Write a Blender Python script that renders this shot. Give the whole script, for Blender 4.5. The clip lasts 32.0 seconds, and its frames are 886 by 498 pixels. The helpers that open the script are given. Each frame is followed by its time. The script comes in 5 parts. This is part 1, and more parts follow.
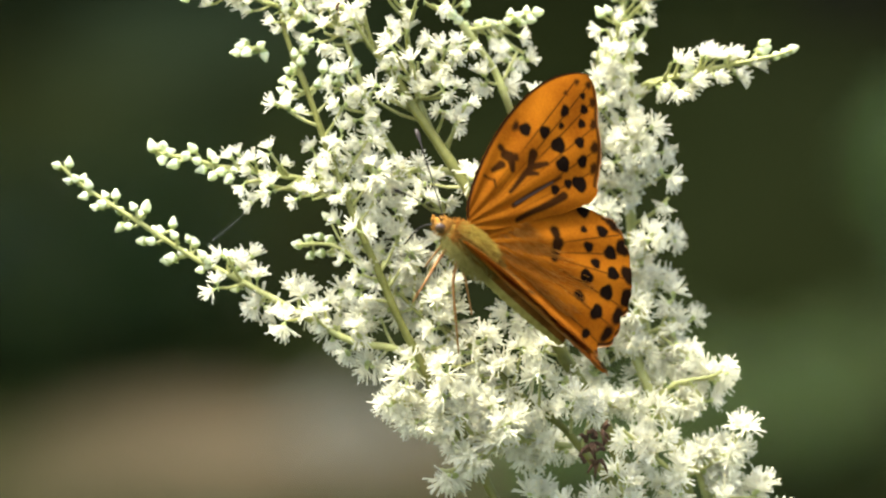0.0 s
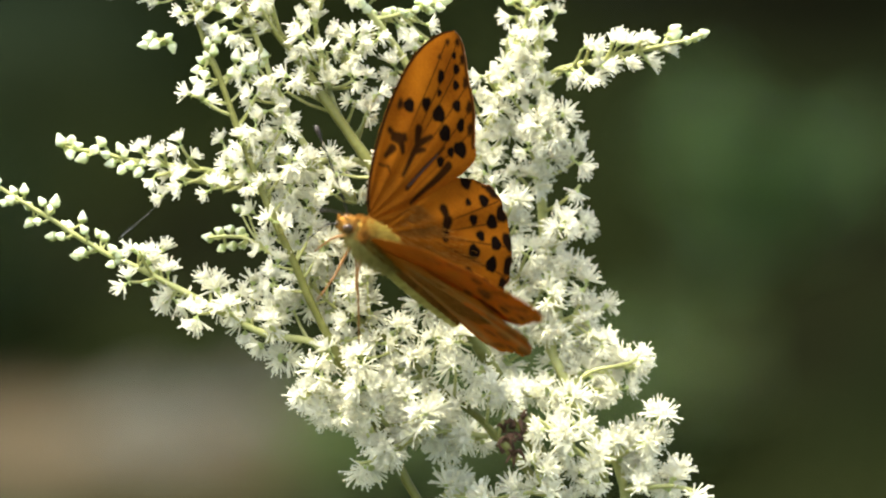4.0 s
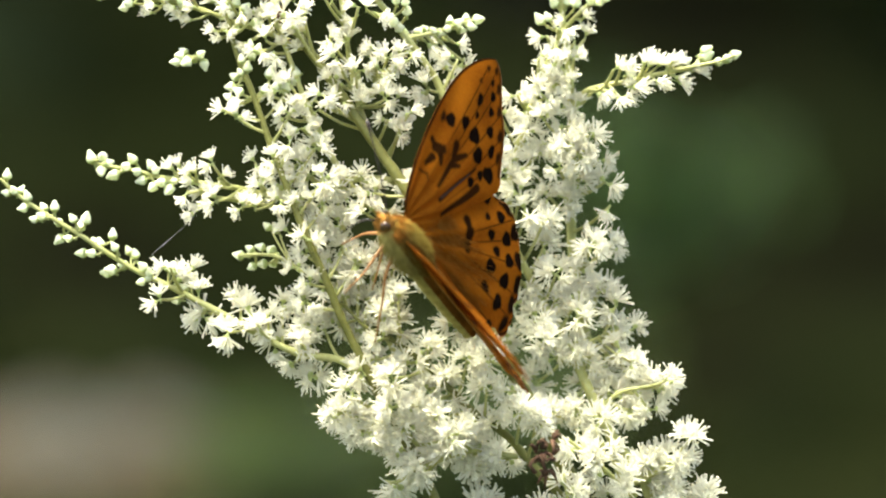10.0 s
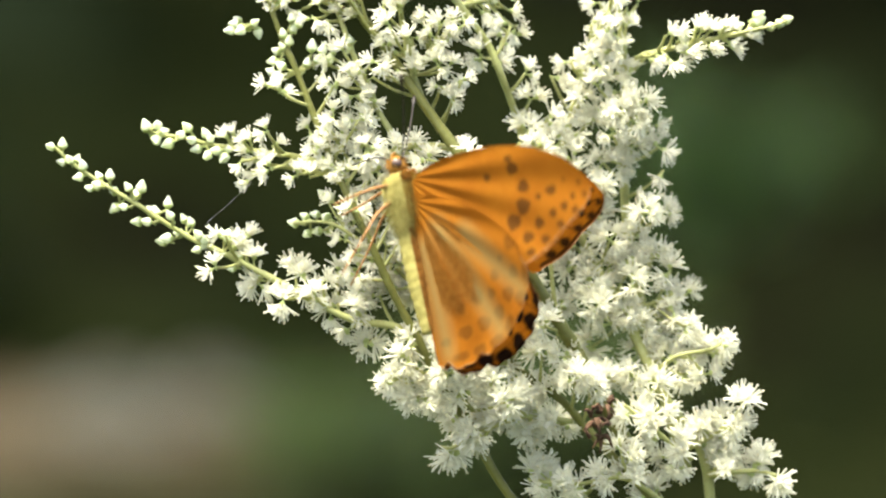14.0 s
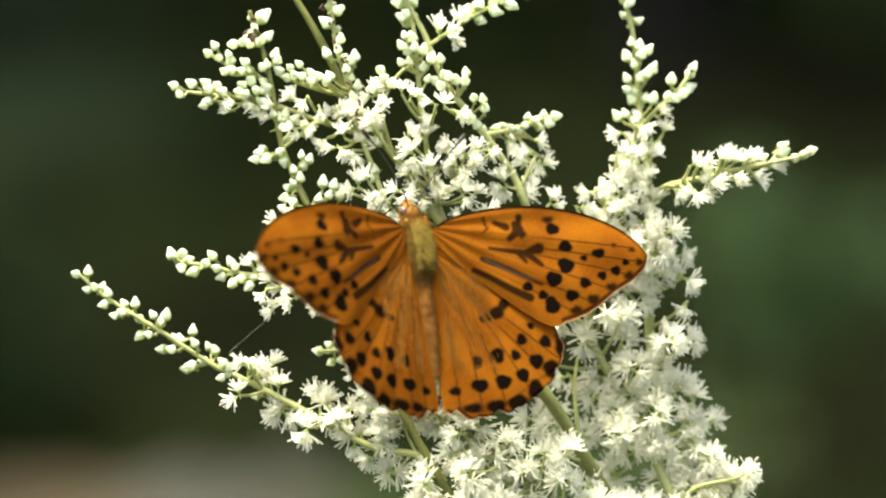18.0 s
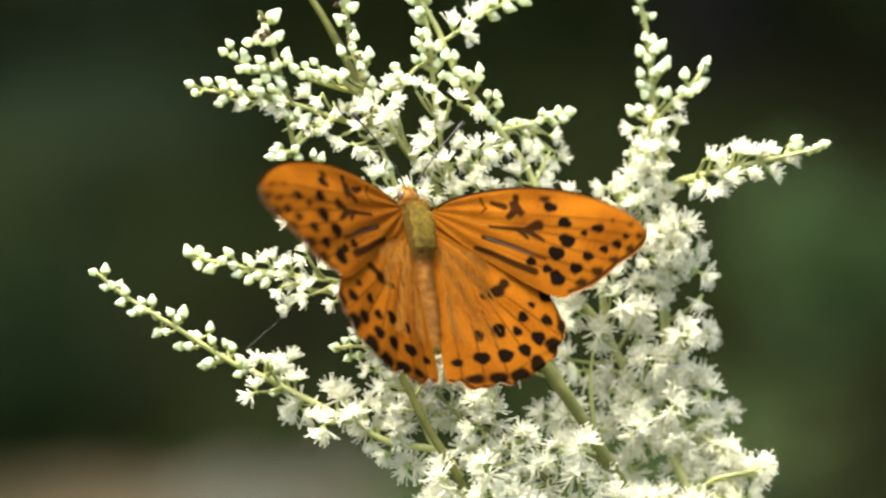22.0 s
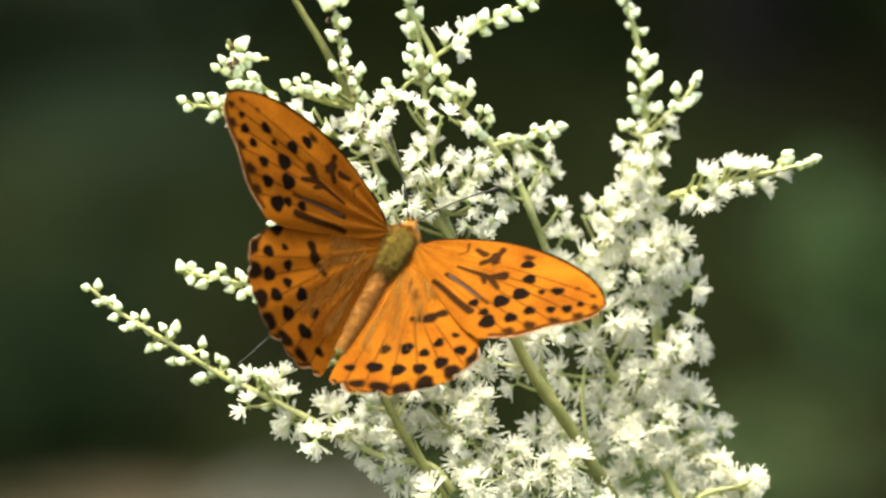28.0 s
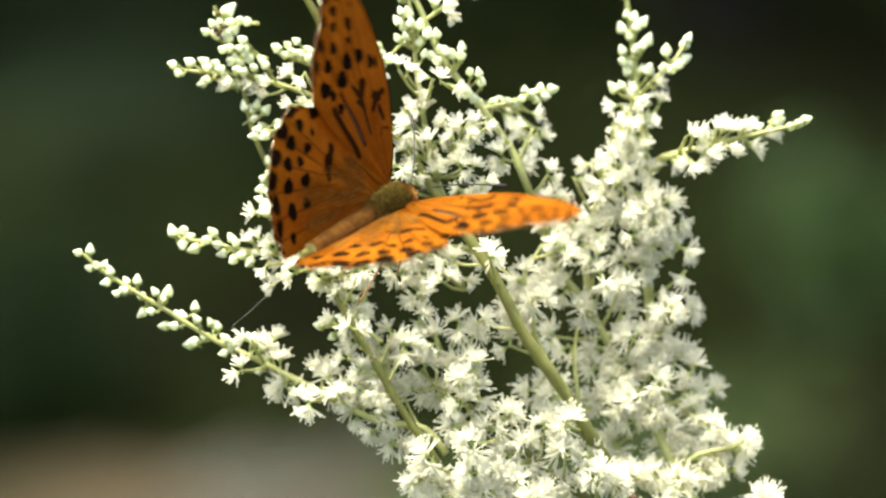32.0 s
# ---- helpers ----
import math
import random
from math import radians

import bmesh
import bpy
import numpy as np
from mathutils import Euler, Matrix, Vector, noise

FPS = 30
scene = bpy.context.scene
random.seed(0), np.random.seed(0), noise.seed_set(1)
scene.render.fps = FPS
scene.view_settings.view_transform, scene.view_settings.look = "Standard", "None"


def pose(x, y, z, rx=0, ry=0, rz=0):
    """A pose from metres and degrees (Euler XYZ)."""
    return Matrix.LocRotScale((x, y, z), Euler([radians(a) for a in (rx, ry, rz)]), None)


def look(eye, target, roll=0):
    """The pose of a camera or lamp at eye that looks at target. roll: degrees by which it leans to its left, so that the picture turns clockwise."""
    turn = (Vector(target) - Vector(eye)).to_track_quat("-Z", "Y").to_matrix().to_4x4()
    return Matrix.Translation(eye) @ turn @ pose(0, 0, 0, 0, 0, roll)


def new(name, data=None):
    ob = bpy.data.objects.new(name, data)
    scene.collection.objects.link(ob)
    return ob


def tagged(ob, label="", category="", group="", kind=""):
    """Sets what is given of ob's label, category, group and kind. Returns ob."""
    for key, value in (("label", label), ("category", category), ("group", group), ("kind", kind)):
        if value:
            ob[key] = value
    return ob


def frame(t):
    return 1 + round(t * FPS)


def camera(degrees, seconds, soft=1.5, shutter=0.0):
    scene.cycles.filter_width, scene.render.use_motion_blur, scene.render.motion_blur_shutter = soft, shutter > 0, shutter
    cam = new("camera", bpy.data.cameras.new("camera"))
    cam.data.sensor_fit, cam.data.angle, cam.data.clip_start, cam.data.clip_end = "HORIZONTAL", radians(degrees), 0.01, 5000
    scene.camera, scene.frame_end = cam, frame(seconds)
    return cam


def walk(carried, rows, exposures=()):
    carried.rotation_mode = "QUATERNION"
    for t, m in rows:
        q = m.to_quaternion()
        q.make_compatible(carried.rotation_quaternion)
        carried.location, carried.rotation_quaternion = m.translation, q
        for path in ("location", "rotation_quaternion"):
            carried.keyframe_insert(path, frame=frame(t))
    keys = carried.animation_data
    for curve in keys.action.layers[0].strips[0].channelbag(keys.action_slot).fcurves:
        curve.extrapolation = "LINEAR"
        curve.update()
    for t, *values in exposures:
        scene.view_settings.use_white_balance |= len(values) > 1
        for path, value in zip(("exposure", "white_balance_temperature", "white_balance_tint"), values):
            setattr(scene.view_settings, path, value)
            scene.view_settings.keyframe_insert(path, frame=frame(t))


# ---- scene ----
# A silver-washed fritillary feeding on a white plume of flowers, before a shady garden.
TILT = 12.0
G = pose(0, 0, 0.9, -TILT) @ pose(0, 0, -1.1)   # the plume's upright plane, leaning with the view

cam = camera(6.8, 32.0, soft=2.2, shutter=0.5)
cam.data.dof.use_dof = True
cam.data.dof.focus_distance = 1.185
cam.data.dof.aperture_fstop = 13.0
walk(cam, [
    (0.0, G @ look((0.0335, -1.2006, 1.0972), (0.0058, 0, 1.0887), 0.66)),
    (0.5, G @ look((0.0317, -1.2006, 1.0970), (0.0086, 0, 1.0880), 0.55)),
    (1.0, G @ look((0.0299, -1.2008, 1.0971), (0.0134, 0, 1.0885), 0.57)),
    (1.5, G @ look((0.0281, -1.2005, 1.0970), (0.0126, 0, 1.0878), 0.62)),
    (2.0, G @ look((0.0263, -1.2000, 1.0972), (0.0122, 0, 1.0888), 0.59)),
    (2.5, G @ look((0.0227, -1.1981, 1.0975), (0.0124, 0, 1.0900), 0.37)),
    (3.0, G @ look((0.0191, -1.1949, 1.0971), (0.0140, 0, 1.0885), -0.06)),
    (3.5, G @ look((0.0156, -1.1930, 1.0968), (0.0168, 0, 1.0874), -0.17)),
    (5.5, G @ look((-0.0156, -1.1907, 1.0968), (0.0198, 0, 1.0872), -0.11)),
    (6.0, G @ look((-0.0179, -1.1885, 1.0969), (0.0150, 0, 1.0876), -0.00)),
    (6.5, G @ look((-0.0179, -1.1887, 1.0975), (0.0135, 0, 1.0900), 0.02)),
    (7.0, G @ look((-0.0179, -1.1895, 1.0974), (0.0111, 0, 1.0894), 0.01)),
    (7.5, G @ look((-0.0179, -1.1893, 1.0977), (0.0070, 0, 1.0910), 0.06)),
    (8.0, G @ look((-0.0179, -1.1903, 1.0980), (0.0066, 0, 1.0919), 0.08)),
    (8.5, G @ look((-0.0179, -1.1902, 1.0978), (0.0087, 0, 1.0914), 0.04)),
    (9.0, G @ look((-0.0179, -1.1901, 1.0972), (0.0093, 0, 1.0890), 0.09)),
    (9.5, G @ look((-0.0179, -1.1908, 1.0977), (0.0123, 0, 1.0906), 0.17)),
    (10.0, G @ look((-0.0179, -1.1903, 1.0976), (0.0151, 0, 1.0903), 0.24)),
    (10.5, G @ look((-0.0179, -1.1903, 1.0978), (0.0151, 0, 1.0914), 0.21)),
    (11.0, G @ look((-0.0179, -1.1901, 1.0979), (0.0115, 0, 1.0915), 0.17)),
    (11.5, G @ look((-0.0179, -1.1896, 1.0971), (0.0085, 0, 1.0886), 0.13)),
    (12.0, G @ look((-0.0179, -1.1896, 1.0967), (0.0069, 0, 1.0867), 0.13)),
    (12.5, G @ look((-0.0179, -1.1909, 1.0964), (0.0071, 0, 1.0856), 0.10)),
    (13.0, G @ look((-0.0179, -1.1908, 1.0953), (0.0096, 0, 1.0812), 0.08)),
    (13.5, G @ look((-0.0179, -1.1922, 1.0959), (0.0118, 0, 1.0836), 0.04)),
    (14.0, G @ look((-0.0179, -1.1944, 1.0962), (0.0064, 0, 1.0849), -0.14)),
    (14.5, G @ look((-0.0179, -1.1953, 1.0975), (0.0038, 0, 1.0899), -0.10)),
    (16.5, G @ look((-0.0167, -1.1962, 1.1002), (-0.0018, 0, 1.1009), 0.06)),
    (17.0, G @ look((-0.0120, -1.1974, 1.1002), (0.0009, 0, 1.1006), 0.27)),
    (17.5, G @ look((-0.0090, -1.1978, 1.1010), (0.0048, 0, 1.1041), 0.20)),
    (18.0, G @ look((-0.0060, -1.1979, 1.1014), (0.0025, 0, 1.1056), 0.15)),
    (18.5, G @ look((-0.0030, -1.1988, 1.1011), (0.0032, 0, 1.1043), 0.11)),
    (19.0, G @ look((0.0000, -1.1991, 1.1000), (0.0000, 0, 1.1000), 0.11)),
    (19.5, G @ look((0.0001, -1.2001, 1.0996), (-0.0077, 0, 1.0984), -0.04)),
    (20.0, G @ look((0.0002, -1.2015, 1.0996), (-0.0124, 0, 1.0986), -0.08)),
    (20.5, G @ look((0.0003, -1.2020, 1.1008), (-0.0102, 0, 1.1030), -0.12)),
    (21.0, G @ look((0.0004, -1.2020, 1.1008), (-0.0039, 0, 1.1034), -0.13)),
    (21.5, G @ look((0.0005, -1.2029, 1.1010), (-0.0046, 0, 1.1041), -0.21)),
    (22.0, G @ look((0.0007, -1.2033, 1.1012), (0.0000, 0, 1.1049), -0.26)),
    (22.5, G @ look((0.0008, -1.2035, 1.1009), (0.0049, 0, 1.1034), -0.30)),
    (23.0, G @ look((0.0009, -1.2042, 1.1010), (0.0041, 0, 1.1038), -0.31)),
    (23.5, G @ look((0.0010, -1.2046, 1.1013), (-0.0012, 0, 1.1052), -0.31)),
    (24.0, G @ look((0.0011, -1.2047, 1.1012), (-0.0065, 0, 1.1047), -0.27)),
    (24.5, G @ look((0.0012, -1.2050, 1.1012), (-0.0080, 0, 1.1049), -0.21)),
    (26.5, G @ look((0.0048, -1.2056, 1.1005), (-0.0022, 0, 1.1020), -0.12)),
    (27.0, G @ look((0.0064, -1.2059, 1.1010), (-0.0019, 0, 1.1041), -0.15)),
    (27.5, G @ look((0.0080, -1.2064, 1.1016), (0.0018, 0, 1.1064), -0.23)),
    (28.0, G @ look((0.0096, -1.2063, 1.1018), (0.0013, 0, 1.1073), -0.34)),
    (28.5, G @ look((0.0091, -1.2063, 1.1020), (-0.0016, 0, 1.1081), -0.45)),
    (29.0, G @ look((0.0087, -1.2065, 1.1018), (-0.0044, 0, 1.1072), -0.55)),
    (29.5, G @ look((0.0082, -1.2058, 1.1012), (-0.0022, 0, 1.1047), -0.59)),
    (30.0, G @ look((0.0078, -1.2067, 1.1004), (-0.0034, 0, 1.1015), -0.58)),
    (30.5, G @ look((0.0073, -1.2074, 1.1010), (-0.0008, 0, 1.1039), -0.54)),
    (31.0, G @ look((0.0069, -1.2076, 1.1013), (0.0029, 0, 1.1050), -0.52)),
    (31.5, G @ look((0.0064, -1.2071, 1.1004), (0.0018, 0, 1.1017), -0.63)),
    (32.0, G @ look((0.0060, -1.2075, 1.1003), (0.0026, 0, 1.1013), -0.70)),
], exposures=[(0.0, 1.58, 6450, 1.0), (32.0, 1.58, 6450, 1.0)])

# ---- light ----
SUN_UP, SUN_TURN = 74.0, -72.0     # elevation; compass turn the light comes from (0 = +y, 90 = +x)
world = bpy.data.worlds.new("sky")
scene.world = world
world.use_nodes = True
wn = world.node_tree.nodes
sky = wn.new("ShaderNodeTexSky")
sky.sky_type = "NISHITA"
sky.sun_disc = False
sky.sun_elevation = radians(SUN_UP)
sky.sun_rotation = radians(SUN_TURN)
sky.air_density, sky.dust_density, sky.ozone_density = 0.5, 7.0, 0.4      # a white, hazy summer sky
wn["Background"].inputs["Strength"].default_value = 0.325
world.node_tree.links.new(sky.outputs["Color"], wn["Background"].inputs["Color"])
sun_data = bpy.data.lights.new("sun", "SUN")
sun_data.energy, sun_data.angle, sun_data.color = 2.9, radians(8.0), (1.0, 0.97, 0.92)
sun = new("sun", sun_data)
sun_dir = Vector((math.sin(radians(SUN_TURN)) * math.cos(radians(SUN_UP)), math.cos(radians(SUN_TURN)) * math.cos(radians(SUN_UP)), math.sin(radians(SUN_UP))))
sun.matrix_world = look(sun_dir * 30, (0, 0, 0))


# ---- materials ----
def material(name, rough=0.6, spec=0.3):
    m = bpy.data.materials.new(name)
    m.use_nodes = True
    n = m.node_tree.nodes
    b = n["Principled BSDF"]
    b.inputs["Roughness"].default_value = rough
    b.inputs["Specular IOR Level"].default_value = spec
    return m, n, m.node_tree.links, b


def mottled(name, dark, light, scale, rough=0.6, spec=0.3, bump=0.0, fine=6.0, through_light=0.0, vary=0.0, clear=0.0):
    """A surface that wavers between two colours at two scales, with fine relief."""
    m, n, l, b = material(name, rough, spec)
    tc = n.new("ShaderNodeTexCoord")
    n1, n2 = n.new("ShaderNodeTexNoise"), n.new("ShaderNodeTexNoise")
    n1.inputs["Scale"].default_value, n2.inputs["Scale"].default_value = scale, scale * fine
    n1.inputs["Detail"].default_value = n2.inputs["Detail"].default_value = 3
    for q in (n1, n2):
        l.new(tc.outputs["Object"], q.inputs["Vector"])
    mx = n.new("ShaderNodeMath")
    mx.operation = "MULTIPLY_ADD"
    mx.inputs[1].default_value = 0.4
    l.new(n2.outputs["Fac"], mx.inputs[0])
    l.new(n1.outputs["Fac"], mx.inputs[2])
    ramp = n.new("ShaderNodeValToRGB")
    ramp.color_ramp.elements[0].position, ramp.color_ramp.elements[1].position = 0.45, 0.95
    ramp.color_ramp.elements[0].color, ramp.color_ramp.elements[1].color = (*dark, 1), (*light, 1)
    fac = mx.outputs[0]
    if vary:
        oi = n.new("ShaderNodeObjectInfo")
        ad = n.new("ShaderNodeMath")
        ad.operation = "MULTIPLY_ADD"
        ad.inputs[1].default_value = vary
        l.new(oi.outputs["Random"], ad.inputs[0])
        l.new(mx.outputs[0], ad.inputs[2])
        fac = ad.outputs[0]
    l.new(fac, ramp.inputs["Fac"])
    l.new(ramp.outputs["Color"], b.inputs["Base Color"])
    if bump:
        bp = n.new("ShaderNodeBump")
        bp.inputs["Strength"].default_value = bump
        bp.inputs["Distance"].default_value = 0.2 / scale
        l.new(mx.outputs[0], bp.inputs["Height"])
        l.new(bp.outputs["Normal"], b.inputs["Normal"])
    if through_light:
        tr = n.new("ShaderNodeBsdfTranslucent")
        l.new(ramp.outputs["Color"], tr.inputs["Color"])
        ms = n.new("ShaderNodeMixShader")
        ms.inputs["Fac"].default_value = through_light
        l.new(b.outputs[0], ms.inputs[1])
        l.new(tr.outputs[0], ms.inputs[2])
        l.new(ms.outputs[0], n["Material Output"].inputs["Surface"])
        if clear:
            tp, mc = n.new("ShaderNodeBsdfTransparent"), n.new("ShaderNodeMixShader")
            mc.inputs["Fac"].default_value = clear
            l.new(ms.outputs[0], mc.inputs[1])
            l.new(tp.outputs[0], mc.inputs[2])
            l.new(mc.outputs[0], n["Material Output"].inputs["Surface"])
    return m


PETAL = mottled("petal", (0.90, 0.885, 0.71), (0.93, 0.92, 0.80), 900, 0.85, 0.05, through_light=0.5, vary=0.1, clear=0.34)
STAMEN = mottled("stamen", (0.90, 0.88, 0.70), (0.93, 0.915, 0.79), 900, 0.85, 0.05, through_light=0.55, clear=0.34)
ANTHER = mottled("anther", (0.66, 0.58, 0.36), (0.80, 0.74, 0.55), 1500, 0.8, 0.1)
BUD = mottled("bud_skin", (0.68, 0.73, 0.42), (0.87, 0.89, 0.69), 700, 0.6, 0.2, 0.2, through_light=0.45, vary=0.25)
CALYX = mottled("calyx", (0.34, 0.41, 0.13), (0.52, 0.57, 0.25), 800, 0.6, 0.3, through_light=0.35)
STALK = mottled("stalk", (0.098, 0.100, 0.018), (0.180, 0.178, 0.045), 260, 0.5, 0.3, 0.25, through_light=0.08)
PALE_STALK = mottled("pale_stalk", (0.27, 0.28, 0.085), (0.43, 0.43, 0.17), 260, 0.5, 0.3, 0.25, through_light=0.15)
DRIED = mottled("dried_flower", (0.03, 0.018, 0.012), (0.14, 0.08, 0.045), 600, 0.9, 0.1, 0.4)
SILK = mottled("spider_silk", (0.30, 0.30, 0.27), (0.45, 0.45, 0.41), 300, 0.4, 0.5)
FUR = mottled("fur", (0.070, 0.038, 0.006), (0.20, 0.120, 0.018), 900, 0.9, 0.1, 0.5, vary=0.2)
BELLY = mottled("belly", (0.19, 0.16, 0.035), (0.33, 0.285, 0.085), 700, 0.8, 0.2, 0.5)
ABDOMEN = mottled("abdomen_skin", (0.060, 0.024, 0.004), (0.18, 0.075, 0.012), 700, 0.85, 0.05, 0.3)
RING = mottled("abdomen_ring", (0.085, 0.033, 0.005), (0.17, 0.072, 0.013), 700, 0.85, 0.05, 0.3)
GOLD_FUR = mottled("gold_fur", (0.18, 0.125, 0.019), (0.34, 0.25, 0.048), 900, 0.9, 0.1, vary=0.2)
HEADSKIN = mottled("head_skin", (0.17, 0.078, 0.012), (0.30, 0.145, 0.030), 900, 0.85, 0.05, 0.5)
EYE = mottled("eye", (0.02, 0.012, 0.006), (0.10, 0.05, 0.02), 2000, 0.2, 0.6)
LEG = mottled("leg_skin", (0.16, 0.07, 0.02), (0.34, 0.17, 0.05), 900, 0.6, 0.3)
HAIR = mottled("wing_hair_skin", (0.22, 0.088, 0.010), (0.36, 0.155, 0.027), 900, 0.9, 0.05, through_light=0.3)
FEELER = mottled("feeler", (0.006, 0.004, 0.003), (0.022, 0.014, 0.008), 900, 0.5, 0.3)
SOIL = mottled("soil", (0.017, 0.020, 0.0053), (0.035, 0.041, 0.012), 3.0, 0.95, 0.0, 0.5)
PATH = mottled("bare_soil", (0.155, 0.112, 0.060), (0.235, 0.175, 0.096), 14.0, 0.95, 0.0, 0.4)
STONE = mottled("pale_stone", (0.15, 0.132, 0.085), (0.24, 0.215, 0.145), 30.0, 0.85, 0.2, 0.4)
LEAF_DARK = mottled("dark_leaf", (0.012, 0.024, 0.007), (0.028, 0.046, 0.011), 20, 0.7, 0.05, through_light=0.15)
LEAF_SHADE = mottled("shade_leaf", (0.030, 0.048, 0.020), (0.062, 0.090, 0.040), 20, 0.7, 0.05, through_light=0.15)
MOSS = mottled("moss", (0.035, 0.050, 0.022), (0.070, 0.092, 0.042), 8.0, 0.95, 0.0, 0.4)
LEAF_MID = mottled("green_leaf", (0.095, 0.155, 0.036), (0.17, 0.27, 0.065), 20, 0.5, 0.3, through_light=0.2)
LEAF_YELLOW = mottled("yellow_green_leaf", (0.075, 0.115, 0.024), (0.15, 0.195, 0.048), 20, 0.55, 0.3, through_light=0.2)
def fading(m, to):
    """Lets a patch of ground pass into the ground round it, by its own fade."""
    n, l = m.node_tree.nodes, m.node_tree.links
    b = n["Principled BSDF"]
    src = b.inputs["Base Color"].links[0].from_socket
    fa, mx = n.new("ShaderNodeAttribute"), n.new("ShaderNodeMix")
    fa.attribute_name = "fade"
    mx.data_type = "RGBA"
    l.new(fa.outputs["Fac"], mx.inputs["Factor"])
    l.new(src, mx.inputs[6])
    mx.inputs[7].default_value = (*to, 1)
    l.new(mx.outputs[2], b.inputs["Base Color"])


# near-black tone that darkens stretches of the ground and fades at their rim
DARK_GROUND = mottled("dark_ground", (0.007, 0.006, 0.003), (0.016, 0.014, 0.007), 9.0, 0.95, 0.0, 0.5)
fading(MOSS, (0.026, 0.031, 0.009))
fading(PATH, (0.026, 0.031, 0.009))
fading(DARK_GROUND, (0.026, 0.031, 0.009))
BARK = mottled("bark", (0.012, 0.010, 0.007), (0.05, 0.04, 0.03), 12, 0.95, 0.1, 0.8)


def wing_material(name, base, deep, ink, silver, sheen):
    """Scaled wing skin: colour dusted at two scales, ink from the wing's own pattern."""
    m, n, l, b = material(name, 0.8, 0.02)
    tc = n.new("ShaderNodeTexCoord")
    n1, n2 = n.new("ShaderNodeTexNoise"), n.new("ShaderNodeTexNoise")
    n1.inputs["Scale"].default_value, n2.inputs["Scale"].default_value = 120, 2600
    for q in (n1, n2):
        l.new(tc.outputs["Object"], q.inputs["Vector"])
    ad = n.new("ShaderNodeMath")
    ad.operation = "MULTIPLY_ADD"
    ad.inputs[1].default_value = 0.45
    l.new(n2.outputs["Fac"], ad.inputs[0])
    l.new(n1.outputs["Fac"], ad.inputs[2])
    ramp = n.new("ShaderNodeValToRGB")
    ramp.color_ramp.elements[0].position, ramp.color_ramp.elements[1].position = 0.4, 1.0
    ramp.color_ramp.elements[0].color, ramp.color_ramp.elements[1].color = (*deep, 1), (*base, 1)
    l.new(ad.outputs[0], ramp.inputs["Fac"])
    at = n.new("ShaderNodeAttribute")
    at.attribute_name = "pattern"
    sp = n.new("ShaderNodeSeparateColor")
    l.new(at.outputs["Color"], sp.inputs[0])
    col = ramp.outputs["Color"]
    for chan, tint in (("Blue", silver), ("Red", ink), ("Green", sheen)):
        mix = n.new("ShaderNodeMix")
        mix.data_type = "RGBA"
        l.new(sp.outputs[chan], mix.inputs["Factor"])
        l.new(col, mix.inputs[6])
        mix.inputs[7].default_value = (*tint, 1)
        col = mix.outputs[2]
    l.new(col, b.inputs["Base Color"])
    tr = n.new("ShaderNodeBsdfTranslucent")
    red = n.new("ShaderNodeMix")
    red.data_type, red.blend_type = "RGBA", "MULTIPLY"
    red.inputs["Factor"].default_value = 1.0
    l.new(col, red.inputs[6])
    red.inputs[7].default_value = (1.0, 0.75, 0.4, 1)
    l.new(red.outputs[2], tr.inputs["Color"])
    ms = n.new("ShaderNodeMixShader")
    ms.inputs["Fac"].default_value = 0.42
    l.new(b.outputs[0], ms.inputs[1])
    l.new(tr.outputs[0], ms.inputs[2])
    l.new(ms.outputs[0], n["Material Output"].inputs["Surface"])
    bp = n.new("ShaderNodeBump")
    bp.inputs["Strength"].default_value = 0.30
    bp.inputs["Distance"].default_value = 0.0001
    l.new(n2.outputs["Fac"], bp.inputs["Height"])
    l.new(bp.outputs["Normal"], b.inputs["Normal"])
    return m


WING_TOP = wing_material("wing_upper_side", (0.33, 0.111, 0.006), (0.155, 0.039, 0.002), (0.006, 0.003, 0.0015), (0.50, 0.41, 0.28), (0.065, 0.055, 0.05))
WING_UNDER = wing_material("wing_under_side", (0.36, 0.135, 0.012), (0.24, 0.075, 0.006), (0.05, 0.022, 0.008), (0.50, 0.41, 0.28), (0.27, 0.23, 0.085))


# ---- building helpers ----
def mesh_object(name, bm, mats, parent=None, label="", smooth=True):
    me = bpy.data.meshes.new(name)
    bm.to_mesh(me)
    bm.free()
    for m in (mats if isinstance(mats, (list, tuple)) else [mats]):
        me.materials.append(m)
    if smooth:
        me.polygons.foreach_set("use_smooth", [True] * len(me.polygons))
    ob = new(name, me)
    ob.parent = parent
    return tagged(ob, label)


def part(name, bm, mat, parent, label=""):
    return mesh_object(name, bm, mat, parent, label)


def spline(pts, n):
    """n + 1 points along a smooth curve through pts."""
    pts = [Vector(p) for p in pts]
    k = len(pts) - 1
    out = []
    for i in range(n + 1):
        u = i / n * k
        j = min(int(u), k - 1)
        f = u - j
        p1, p2 = pts[j], pts[j + 1]
        p0 = pts[j - 1] if j else p1 * 2 - p2
        p3 = pts[j + 2] if j + 2 <= k else p2 * 2 - p1
        out.append(0.5 * ((2 * p1) + (p2 - p0) * f + (2 * p0 - 5 * p1 + 4 * p2 - p3) * f * f + (3 * p1 - p0 - 3 * p2 + p3) * f ** 3))
    return out


